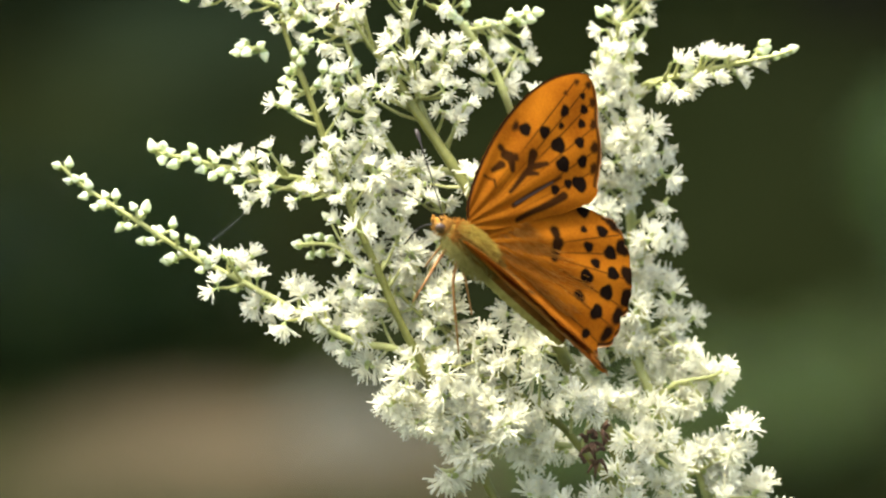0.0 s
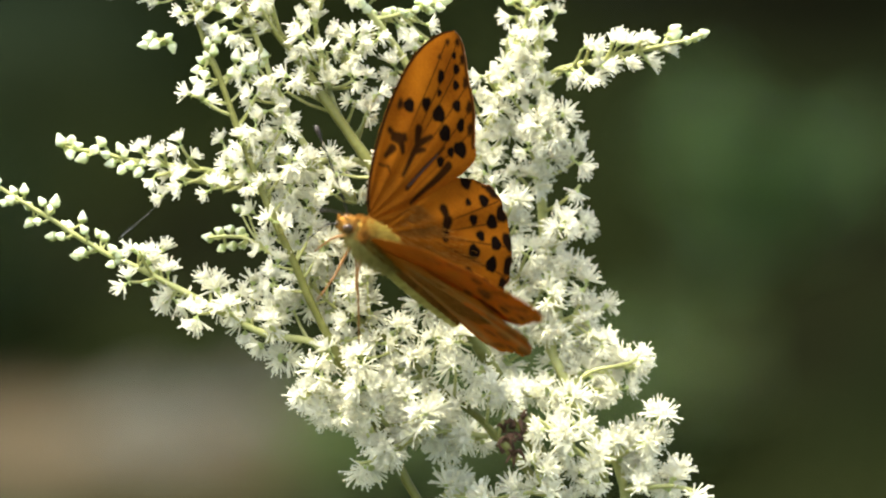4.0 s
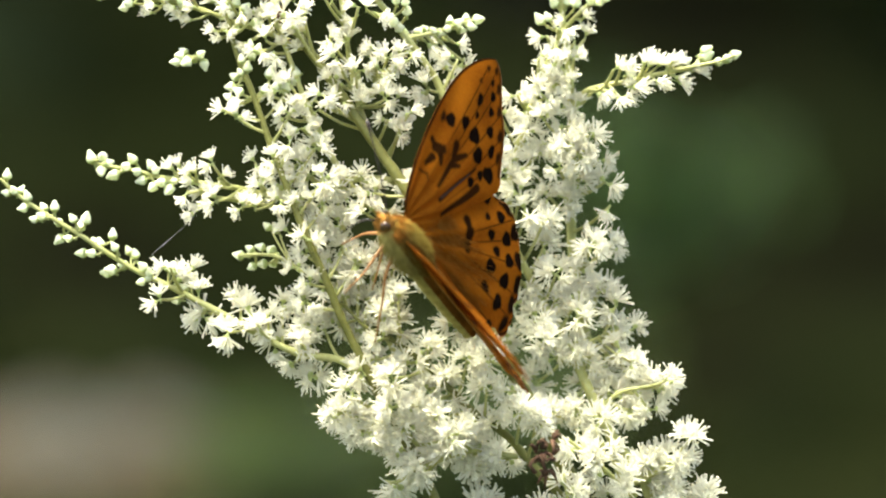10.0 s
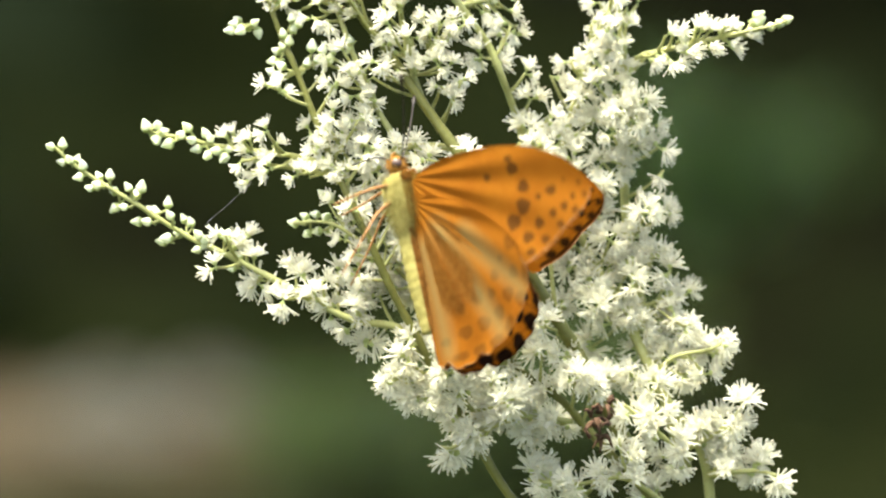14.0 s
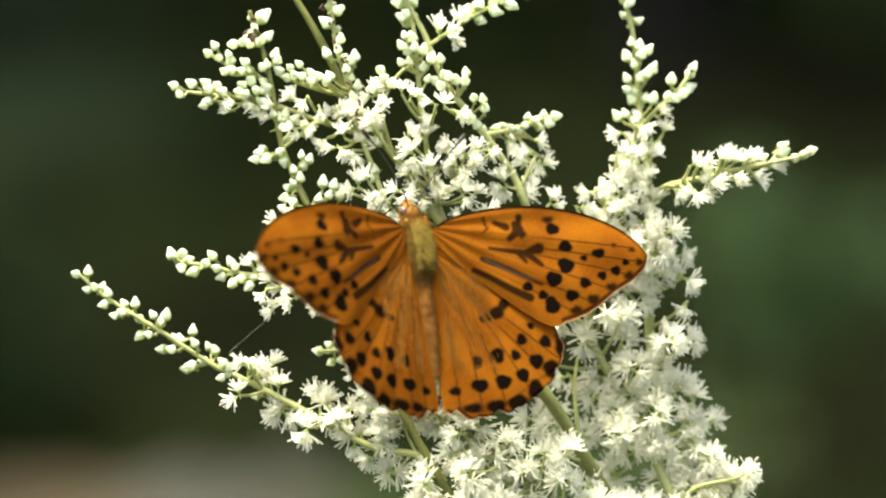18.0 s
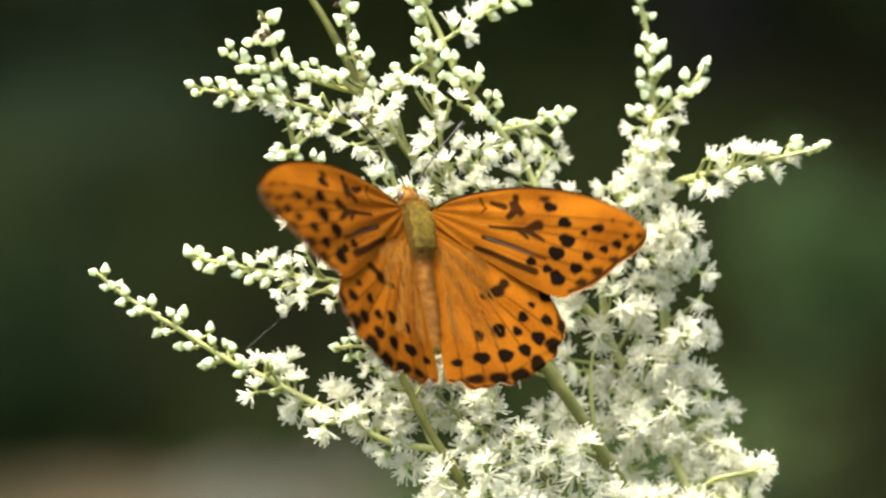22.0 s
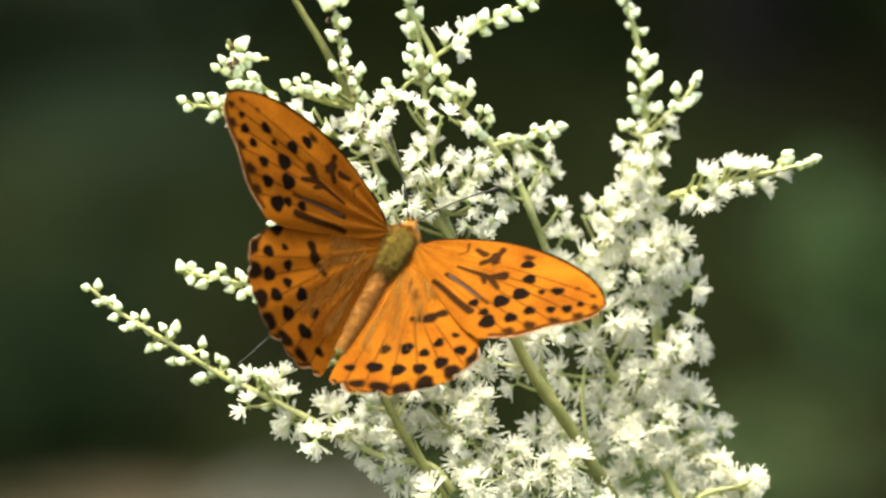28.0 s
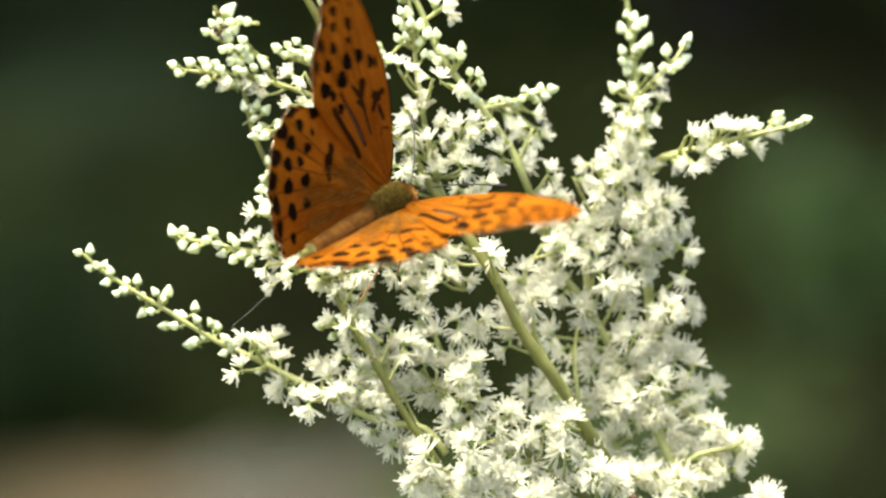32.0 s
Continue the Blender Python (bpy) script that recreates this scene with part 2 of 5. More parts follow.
def tube(bm, line, radii, sides=7, mat=0, wobble=0.0, rng=None):
    """A tapered tube along a line of points."""
    rings = []
    side = Vector((0, 1, 0))
    n = len(line)
    for i, p in enumerate(line):
        d = (line[min(i + 1, n - 1)] - line[max(i - 1, 0)])
        d = d.normalized() if d.length > 1e-9 else Vector((0, 0, 1))
        a = side - d * side.dot(d)
        if a.length < 1e-4:
            a = d.orthogonal()
        a.normalize()
        side = a
        b = d.cross(a)
        r = radii(i / (n - 1)) if callable(radii) else radii
        ring = []
        for k in range(sides):
            w = 2 * math.pi * k / sides
            q = r * (1 + (rng.uniform(-wobble, wobble) if rng else 0))
            ring.append(bm.verts.new(p + (a * math.cos(w) + b * math.sin(w)) * q))
        rings.append(ring)
    for r0, r1 in zip(rings, rings[1:]):
        for k in range(sides):
            f = bm.faces.new((r0[k], r0[(k + 1) % sides], r1[(k + 1) % sides], r1[k]))
            f.material_index = mat
    for ring, flip in ((rings[0], True), (rings[-1], False)):
        f = bm.faces.new(list(reversed(ring)) if flip else ring)
        f.material_index = mat


def lathe(bm, profile, sides=12, mat=0, squash=(1, 1), axis="Y", shape=None):
    """A body of revolution; profile = (place along the axis, radius) pairs."""
    rings = []
    for y, r in profile:
        ring = []
        for k in range(sides):
            w = 2 * math.pi * k / sides
            rr = r * (shape(y, w) if shape else 1)
            c, s = math.cos(w) * rr * squash[0], math.sin(w) * rr * squash[1]
            ring.append(bm.verts.new((c, y, s) if axis == "Y" else (c, s, y)))
        rings.append(ring)
    for r0, r1 in zip(rings, rings[1:]):
        for k in range(sides):
            q = (r0[k], r0[(k + 1) % sides], r1[(k + 1) % sides], r1[k])
            f = bm.faces.new(q if axis == "Z" else tuple(reversed(q)))
            f.material_index = mat
    for ring, flip in ((rings[0], axis == "Z"), (rings[-1], axis != "Z")):
        f = bm.faces.new(list(reversed(ring)) if flip else ring)
        f.material_index = mat


MM = 0.001


# ---- florets: a few meshes, shared by all that look alike ----
def petal(bm, length, width, open_deg, turn, mat):
    """One narrow petal, folded along its middle, spoon-shaped at the tip."""
    m = Matrix.Rotation(radians(turn), 3, "Z")
    rows = []
    for i, (f, w) in enumerate(((0.0, 0.30), (0.35, 0.62), (0.7, 1.0), (0.92, 0.75), (1.0, 0.25))):
        a = radians(open_deg * (0.6 + 0.5 * f))
        r = 0.25 * MM + length * f * math.sin(a)
        z = 0.55 * MM + length * f * math.cos(a)
        up = 0.25 * width * w
        rows.append([bm.verts.new(m @ Vector((r, s * width * w / 2, z + (abs(s) * up)))) for s in (-1, 0, 1)])
    for r0, r1 in zip(rows, rows[1:]):
        for k in (0, 1):
            bm.faces.new((r0[k], r0[k + 1], r1[k + 1], r1[k])).material_index = mat


def filament(bm, base, tip, r, mat, knob=0.0, knob_mat=0):
    d = (tip - base).normalized()
    a = d.orthogonal().normalized()
    b = d.cross(a)
    lo = [bm.verts.new(base + (a * math.cos(w) + b * math.sin(w)) * r) for w in (0, 2.094, 4.189)]
    hi = [bm.verts.new(tip + (a * math.cos(w) + b * math.sin(w)) * r * 0.8) for w in (0, 2.094, 4.189)]
    for k in range(3):
        bm.faces.new((lo[k], lo[(k + 1) % 3], hi[(k + 1) % 3], hi[k])).material_index = mat
    if knob:
        top = bm.verts.new(tip + d * knob * 1.6)
        mid = [bm.verts.new(tip + d * knob * 0.6 + (a * math.cos(w) + b * math.sin(w)) * knob) for w in (0.5, 2.594, 4.689)]
        for k in range(3):
            bm.faces.new((hi[k], hi[(k + 1) % 3], mid[(k + 1) % 3], mid[k])).material_index = knob_mat
            bm.faces.new((mid[k], mid[(k + 1) % 3], top)).material_index = knob_mat


def floret_mesh(name, seed, petals, plen, pwide, open_deg, stamens, slen, spread):
    rng = random.Random(seed)
    bm = bmesh.new()
    filament(bm, Vector((0, 0, -1.3 * MM)), Vector((0, 0, 0)), 0.16 * MM, 3)
    lathe(bm, ((-0.1 * MM, 0.2 * MM), (0.25 * MM, 0.5 * MM), (0.6 * MM, 0.55 * MM), (0.8 * MM, 0.3 * MM)), 6, 3, axis="Z")
    lathe(bm, ((0.6 * MM, 0.3 * MM), (0.9 * MM, 0.62 * MM), (1.35 * MM, 0.7 * MM), (1.75 * MM, 0.4 * MM), (1.85 * MM, 0.1 * MM)), 7, 1, axis="Z")
    for k in range(petals):
        petal(bm, plen * rng.uniform(0.85, 1.1) * MM, pwide * rng.uniform(0.8, 1.2) * MM, open_deg * rng.uniform(0.6, 1.25), 360 / petals * k + rng.uniform(-18, 18), 0)
    for k in range(stamens):
        w = 2 * math.pi * (k + rng.uniform(-0.3, 0.3)) / max(stamens, 1)
        a = radians(spread * rng.uniform(0.25, 1.1))
        ln = slen * rng.uniform(0.75, 1.15) * MM
        tip = Vector((math.cos(w) * math.sin(a) * ln, math.sin(w) * math.sin(a) * ln, 0.6 * MM + math.cos(a) * ln))
        filament(bm, Vector((math.cos(w) * 0.2 * MM, math.sin(w) * 0.2 * MM, 0.5 * MM)), tip, 0.17 * MM, 1, 0.22 * MM, 2 if rng.random() < 0.12 else 1)
    me = bpy.data.meshes.new(name)
    bm.to_mesh(me)
    bm.free()
    for m in (PETAL, STAMEN, ANTHER, CALYX):
        me.materials.append(m)
    me.polygons.foreach_set("use_smooth", [True] * len(me.polygons))
    return me


def bud_mesh(name, seed, length, width):
    rng = random.Random(seed)
    bm = bmesh.new()
    filament(bm, Vector((0, 0, -1.2 * MM)), Vector((0, 0, 0.05 * MM)), 0.17 * MM, 1)
    ph = rng.uniform(0, 6)
    prof = [(length * f * MM, width * r * MM / 2) for f, r in ((0.12, 0.55), (0.26, 0.92), (0.42, 1.0), (0.58, 0.84), (0.74, 0.60), (0.88, 0.42), (1.0, 0.20))]
    lathe(bm, prof, 10, 0, axis="Z", shape=lambda y, w: 1 + 0.13 * math.cos(5 * w + ph))
    lathe(bm, ((-0.05 * MM, 0.2 * MM), (0.12 * length * MM, 0.33 * width * MM), (0.22 * length * MM, 0.47 * width * MM), (0.30 * length * MM, 0.48 * width * MM)), 10, 1, axis="Z", shape=lambda y, w: 1 + 0.10 * math.cos(5 * w + ph))
    me = bpy.data.meshes.new(name)
    bm.to_mesh(me)
    bm.free()
    for m in (BUD, CALYX):
        me.materials.append(m)
    me.polygons.foreach_set("use_smooth", [True] * len(me.polygons))
    return me


OPEN = [floret_mesh("open_floret", 10 + k, 7, 2.1, 0.95, 40 + 9 * (k % 3), 17, 2.5, 72) for k in range(4)]
FLUFFY = [floret_mesh("fluffy_floret", 30 + k, 8, 2.15, 0.85, 50, 26, 2.75, 84) for k in range(4)]
HALF = [floret_mesh("half_open_floret", 50 + k, 6, 1.95, 0.85, 26 + 6 * k, 11, 2.3, 42) for k in range(3)]
BUDS = [bud_mesh("bud", 70 + k, 2.3 + 0.2 * k, 1.75 + 0.1 * k) for k in range(3)]
SMALL_BUDS = [bud_mesh("small_bud", 80 + k, 1.7, 1.2) for k in range(2)]

# ---- the plume ----
BASE = G @ Vector(((1560 - 784) / 11 * MM, 0, 1.1 - 0.14))
BASE.z = 0.0
plume = tagged(new("flower_plume"), "tall white feathery plume of small starry flowers and pale green buds", "flower")
plume.location = BASE


def at(px, py, d=0.0):
    """A place on the plume's plane, d millimetres nearer than it if negative, in the plume's space. The plane is ruled 11 lines to the millimetre from its left top corner."""
    return G @ Vector(((px - 784) / 11 * MM, d * MM, 1.1 + (441 - py) / 11 * MM)) - BASE


rnd = random.Random(7)
LINES = []          # every branch with its line, its origin


def set_florets(owner, line, start, stop, step, bloom, size=1.0, origin=Vector((0, 0, 0))):
    """Sets florets in small groups along a line of points. bloom: how open they are at the line's start and at its end (0 bud, 1 fluffy)."""
    total = [0.0]
    for a, b in zip(line, line[1:]):
        total.append(total[-1] + (b - a).length)
    s = start * total[-1]
    w = rnd.uniform(0, 6.28)
    n = 0
    while s < stop * total[-1]:
        i = max(j for j in range(len(total)) if total[j] <= s)
        i = min(i, len(line) - 2)
        f = (s - total[i]) / max(total[i + 1] - total[i], 1e-9)
        p = line[i].lerp(line[i + 1], f)
        d = (line[i + 1] - line[i]).normalized()
        a = d.orthogonal().normalized()
        b = d.cross(a)
        out = (a * math.cos(w) + b * math.sin(w) + d * rnd.uniform(0.25, 0.9) + Vector((rnd.uniform(-.3, .3), rnd.uniform(-.3, .3), rnd.uniform(-.2, .4)))).normalized()
        u = s / total[-1]
        o = bloom[0] + (bloom[1] - bloom[0]) * u + rnd.uniform(-0.14, 0.14)
        set_one(owner, p + out * (0.5 if o < 0.26 else 1.1) * size * MM, out, o, size, origin)
        n += 1
        last = n % 3 == 0
        s += step * rnd.uniform(0.75, 1.25) * (0.64 if o < 0.26 else 1.0) * (1.9 if last else 0.55) * MM
        w += 2.6 + rnd.uniform(-0.3, 0.3) if last else 1.15 + rnd.uniform(-0.3, 0.3)


def set_one(owner, p, out, o, size, origin):
    """One bud or floret with its foot at p, pointing out; o: how open it is."""
    kit = SMALL_BUDS if o < 0.0 else BUDS if o < 0.26 else HALF if o < 0.42 else OPEN if o < 0.74 else FLUFFY
    fl = new("bud" if o < 0.26 else "floret", rnd.choice(kit))
    fl.parent = owner
    k = size * rnd.uniform(0.86, 1.14)
    fl.matrix_basis = Matrix.LocRotScale(p - origin, out.to_track_quat("Z", "Y") @ Euler((0, 0, rnd.uniform(0, 6.28))).to_quaternion(), (k, k, k))


def branch(name, pts, thick, bloom=(0.5, 0.5), flowers=None, step=1.25, size=1.0, side=None, origin=None, label="", skin=None):
    """One branch of the plume, from its foot to its tip, with its florets. side = (from, to, every mm, twig length mm, step): leafless side twigs crowded with florets."""
    o = origin or Vector((0, 0, 0))
    line = spline([at(*p) for p in pts], 8 * (len(pts) - 1))
    bm = bmesh.new()
    tube(bm, [p - o for p in line], lambda f: (thick[0] + (thick[1] - thick[0]) * f) * MM / 2 * (1 + 0.07 * math.sin(f * 60)), 8, 0, 0.06, rnd)
    ob = part(name, bm, skin or PALE_STALK, plume, label)
    ob.location = o
    LINES.append((ob, line, o))
    if flowers:
        set_florets(ob, line, flowers[0], flowers[1], step, bloom, size, origin=o)
    if side:
        total = sum((b - a).length for a, b in zip(line, line[1:]))
        s, w = side[0] * total, 0.0
        while s < side[1] * total:
            u = s / total
            i = min(int(u * (len(line) - 1)), len(line) - 2)
            p, d = line[i], (line[i + 1] - line[i]).normalized()
            a = d.orthogonal().normalized()
            b = d.cross(a)
            out = (a * math.cos(w) + b * math.sin(w) + d * rnd.uniform(0.5, 1.1)).normalized()
            if out.y < -0.35:
                out.y *= -0.8
            ln = side[3] * rnd.uniform(0.7, 1.25) * MM
            tw = spline([p, p + out * ln * 0.5 + d * ln * 0.05, p + out * ln + Vector((0, 0, 0.12 * ln))], 6)
            bm = bmesh.new()
            tube(bm, [q - o for q in tw], lambda f: (0.75 - 0.35 * f) * MM / 2, 6)
            part("twig", bm, PALE_STALK, ob)
            bl = bloom[0] + (bloom[1] - bloom[0]) * u
            set_florets(ob, tw, 0.36, 1.04, side[4], (bl + 0.1, bl - 0.05), size, origin=o)
            s += side[2] * rnd.uniform(0.8, 1.2) * MM
            w += 2.4
    return ob


def foot(p, only=None):
    """The branch that passes nearest to p, seen from before the plume, and the point on it a little below p."""
    best = None
    for ob, line, o in LINES:
        if only and ob not in only:
            continue
        for i, q in enumerate(line[:-1]):
            g = (q - p).length_squared + 0.6 * abs(q.y - p.y) ** 2
            if best is None or g < best[0]:
                best = (g, ob, line, o, i)
    _, ob, line, o, i = best
    along = (line[i + 1] - line[i]).normalized()
    j = i
    while j > 0 and (line[i] - line[j]).length < 0.55 * (line[i] - p).length:
        j -= 1
    return ob, o, line[j], along


def pedicel(ob, o, a, b, r=0.26):
    bm = bmesh.new()
    tube(bm, [q - o for q in spline([a, a.lerp(b, 0.55) + Vector((0, 0, -0.06 * (b - a).length)), b], 4)], lambda f: (r - 0.08 * f) * MM, 5)
    part("pedicel", bm, PALE_STALK, ob)


def buds(only, places, o=0.1, size=1.0, d=-5.0):
    """Single buds, each on its own short stalk from the branch nearest to it."""
    last = None
    for px, py in places:
        c = at(px, py, d + rnd.uniform(-1.6, 1.6))
        if last is None or (c - last[0]).length > 3.2 * MM:
            last = (c, foot(c, only))
        ob, og, a, along = last[1]
        out = (c - a)
        out = (out.normalized() * 0.8 + along * 0.45 + Vector((rnd.uniform(-.2, .2), rnd.uniform(-.35, .1), rnd.uniform(-.05, .3)))).normalized()
        k = size * (0.76 if o < 0.26 else 0.82)
        base = c - out * (1.25 if o < 0.26 else 1.0) * k * MM
        pedicel(ob, og, a, base, 0.24)
        set_one(ob, base, out, min(o, 0.2) if o < 0.26 else o + rnd.uniform(-0.05, 0.05), k, og)


def tufts(only, places, o=0.85, size=1.0, d=-6.0):
    """Tufts of open florets, (x, y, how many) each, on a short stalk from the branch nearest to it."""
    for px, py, n in places:
        n = max(1, n - 1) if o > 0.45 else n
        c = at(px, py, d + rnd.uniform(-4.0, 2.5))
        ob, og, a, along = foot(c, only)
        out = (c - a).normalized() if (c - a).length > 1e-5 else Vector((0, -1, 0))
        pedicel(ob, og, a, c, 0.30)
        turn = rnd.uniform(0, 6.28)
        for k in range(n):
            z = 1 - (2 * k + 1) / n * 0.85
            r, w = math.sqrt(max(0, 1 - z * z)), turn + 2.4 * k
            q = Vector((r * math.cos(w), -abs(z) * 0.9 if k % 3 else z, r * math.sin(w)))
            way = (q + out * 0.45 + Vector((rnd.uniform(-.25, .25), rnd.uniform(-.25, .1), rnd.uniform(-.2, .3)))).normalized()
            set_one(ob, c + way * rnd.uniform(0.4, 1.0) * size * MM, way, o + rnd.uniform(-0.16, 0.16), size * (0.88 if o < 0.68 else 0.96), og)


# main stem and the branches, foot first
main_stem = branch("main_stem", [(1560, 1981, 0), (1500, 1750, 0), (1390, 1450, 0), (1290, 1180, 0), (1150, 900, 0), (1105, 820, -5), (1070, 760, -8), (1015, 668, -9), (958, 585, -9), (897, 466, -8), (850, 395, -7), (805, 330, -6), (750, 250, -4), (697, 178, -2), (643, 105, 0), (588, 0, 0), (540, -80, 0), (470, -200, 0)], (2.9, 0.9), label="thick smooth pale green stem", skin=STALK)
PIVOT = at(1009, 1078, -4)
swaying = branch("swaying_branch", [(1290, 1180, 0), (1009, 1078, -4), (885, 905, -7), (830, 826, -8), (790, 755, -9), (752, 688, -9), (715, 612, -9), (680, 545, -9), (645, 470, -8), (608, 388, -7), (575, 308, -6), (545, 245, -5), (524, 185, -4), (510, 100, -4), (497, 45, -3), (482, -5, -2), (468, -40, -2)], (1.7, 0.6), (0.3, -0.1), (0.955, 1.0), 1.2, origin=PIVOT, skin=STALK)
left = branch("left_branch", [(815, 790, -8), (775, 744, -8), (700, 731, -8), (640, 705, -7), (590, 677, -6), (540, 650, -6), (500, 629, -5), (450, 604, -5), (410, 586, -5), (350, 549, -5), (320, 529, -5), (262, 494, -5), (205, 456, -5), (176, 430, -5), (158, 423, -5)], (1.3, 0.5), label="long thin branch tipped with green buds")
upper_left = branch("upper_left_branch", [(875, 430, -3), (800, 425, -3), (720, 452, -4), (650, 455, -4), (590, 442, -4), (540, 436, -4), (500, 430, -4), (450, 423, -4), (400, 410, -4), (355, 404, -4), (328, 393, -4)], (1.2, 0.5))
lower_left = branch("lower_left_twig", [(680, 480, -3), (600, 466, -3), (550, 458, -3), (500, 447, -3)], (0.8, 0.5))
short_twig = branch("short_twig", [(705, 590, -8), (660, 562, -8), (620, 558, -8), (590, 560, -8)], (0.7, 0.45))
crossing = branch("crossing_branch", [(705, 192, 2), (680, 184, 2), (650, 172, 2), (600, 156, 1), (560, 142, 0), (520, 128, 0), (470, 117, 0), (420, 110, 0), (370, 104, 0), (330, 97, 0)], (1.0, 0.5), label="thin branch of white and green buds")
top_left = branch("top_left_twig", [(505, 85, -3), (465, 72, -2), (435, 60, -2), (400, 36, -2)], (0.7, 0.4))
top_left_short = branch("top_left_twig", [(490, 22, -3), (465, 20, -2), (440, 20, -2)], (0.6, 0.4))
top_cross = branch("top_cross_twig", [(640, 108, 3), (600, 100, 2), (560, 88, 2), (520, 72, 2)], (0.9, 0.4))
bud_twig = branch("bud_twig", [(535, 222, -5), (510, 214, -5), (490, 215, -5)], (0.6, 0.4))
speckled = branch("speckled_branch", [(850, 500, -3), (790, 440, -4), (745, 372, -4), (725, 325, -4), (705, 285, -4), (690, 245, -4), (675, 205, -4), (662, 165, -3), (650, 115, -2), (640, 78, -2), (622, 25, -2), (612, -50, -2), (590, -120, -1)], (1.0, 0.6), (0.1, 0.0), (0.82, 1.0), 1.5, label="thin branch of green buds specked with black")
upright = branch("upright_twig", [(850, 400, -1), (815, 335, -2), (797, 280, -2), (786, 225, -2), (777, 165, -2), (770, 110, -2), (765, 50, -2), (760, 0, -2), (745, -60, -2), (730, -120, -2)], (1.1, 0.6), (0.3, 0.05), (0.80, 1.0), 1.3)
bud_pair = branch("bud_pair_twig", [(766, 50, -2), (738, 66, -2), (715, 92, -2), (695, 110, -2)], (0.6, 0.4))
right = branch("right_branch", [(1330, 1290, 2), (1321, 1000, 4), (1241, 860, 2), (1165, 700, 5), (1145, 672, 5), (1115, 615, 6), (1085, 560, 6), (1055, 512, 6), (1015, 462, 6), (985, 370, 4), (958, 302, 0), (935, 247, 0), (905, 205, -1), (865, 152, -1), (838, 118, -2), (812, 82, -2), (793, 40, -2), (775, -5, -2), (745, -60, -2), (720, -130, -2)], (1.6, 0.8), (0.3, 0.02), (0.93, 1.0), 1.3, label="strong pale green side branch")
bud_spike = branch("bud_spike", [(880, 180, 0), (930, 168, 2), (970, 155, 3), (1010, 142, 3)], (0.8, 0.5))
cluster_twig = branch("cluster_twig", [(800, 300, -2), (830, 262, -1), (860, 225, -1), (890, 200, -1)], (0.8, 0.5))
branch("top_right_twig", [(785, 20, -2), (870, -35, -2), (980, -88, -2)], (0.7, 0.4), (0.3, 0.05), (0.1, 1.0), 1.3)
tall = branch("tall_right_spike", [(1290, 1000, 10), (1245, 860, 10), (1195, 640, 12), (1181, 520, 11), (1181, 400, 9), (1180, 320, 8), (1176, 260, 8), (1168, 190, 8), (1162, 130, 8), (1158, 80, 8), (1155, 40, 8), (1148, -10, 8), (1130, -80, 8), (1105, -150, 8)], (1.7, 0.6), (0.2, -0.10), (0.885, 1.0), 1.3, label="tall spike crowded with white florets")
leaning = branch("leaning_spike", [(1075, 545, 9), (1070, 440, 9), (1090, 350, 9), (1108, 295, 9), (1126, 240, 8), (1150, 190, 8), (1175, 148, 7), (1205, 118, 6), (1232, 92, 4), (1252, 62, 4)], (1.3, 0.6))
right_twig = branch("right_twig", [(1178, 320, 8), (1195, 275, 6), (1230, 260, 4), (1280, 250, 3), (1330, 238, 2), (1390, 225, 0), (1440, 214, -1), (1462, 205, -1)], (1.0, 0.5), label="slender twig of white buds reaching aside")
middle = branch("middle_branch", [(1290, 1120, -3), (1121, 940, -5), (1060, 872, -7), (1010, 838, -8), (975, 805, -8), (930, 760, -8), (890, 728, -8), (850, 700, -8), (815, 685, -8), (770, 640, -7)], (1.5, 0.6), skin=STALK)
inner = branch("inner_twig", [(870, 740, -3), (820, 640, -3), (790, 560, -2), (770, 490, -1), (762, 450, 0)], (0.9, 0.5))
inner_right = branch("inner_twig", [(1060, 760, 2), (1050, 690, 1), (1045, 620, 1), (1050, 570, 1)], (0.9, 0.5))
inner_mid = branch("inner_twig", [(1000, 640, -1), (975, 580, -2), (965, 520, -2), (960, 470, -2), (990, 420, 0)], (0.9, 0.5))
lowest = branch("lower_twig", [(905, 890, -8), (850, 830, -9), (800, 825, -9), (745, 845, -9)], (0.8, 0.5))
lower_right = branch("lower_twig", [(1225, 830, 2), (1262, 800, 1), (1300, 790, 0), (1335, 785, 0)], (0.9, 0.5))
side_right = branch("lower_twig", [(1180, 730, 6), (1225, 705, 5), (1262, 688, 4)], (0.9, 0.5))

# the budding branches
buds([left], [(165, 425), (187, 420), (184, 452), (198, 447), (212, 446), (222, 458), (214, 479), (232, 498), (246, 492), (250, 477), (270, 476), (275, 503), (279, 533), (292, 531), (301, 496), (315, 510), (325, 498), (318, 557)])
buds([left], [(333, 557), (340, 538), (349, 540), (371, 524), (374, 545), (360, 592), (370, 586), (390, 578), (398, 551), (410, 557), (424, 580), (435, 588), (420, 607), (432, 602), (466, 578), (478, 585), (495, 618), (480, 640)], 0.14, 1.06)
tufts([left], [(455, 637, 2), (505, 592, 3), (472, 582, 2)], 0.44, 0.95)
tufts([left], [(540, 662, 2), (630, 690, 3), (478, 612, 2), (522, 632, 2), (525, 665, 3), (595, 645, 3), (612, 662, 3), (574, 693, 4), (642, 665, 3), (668, 648, 3), (655, 715, 4), (690, 745, 4)], 0.7, 1.02)
tufts([left], [(705, 640, 3), (712, 688, 4), (742, 690, 3), (722, 772, 4), (700, 712, 3)], 0.86, 0.95)
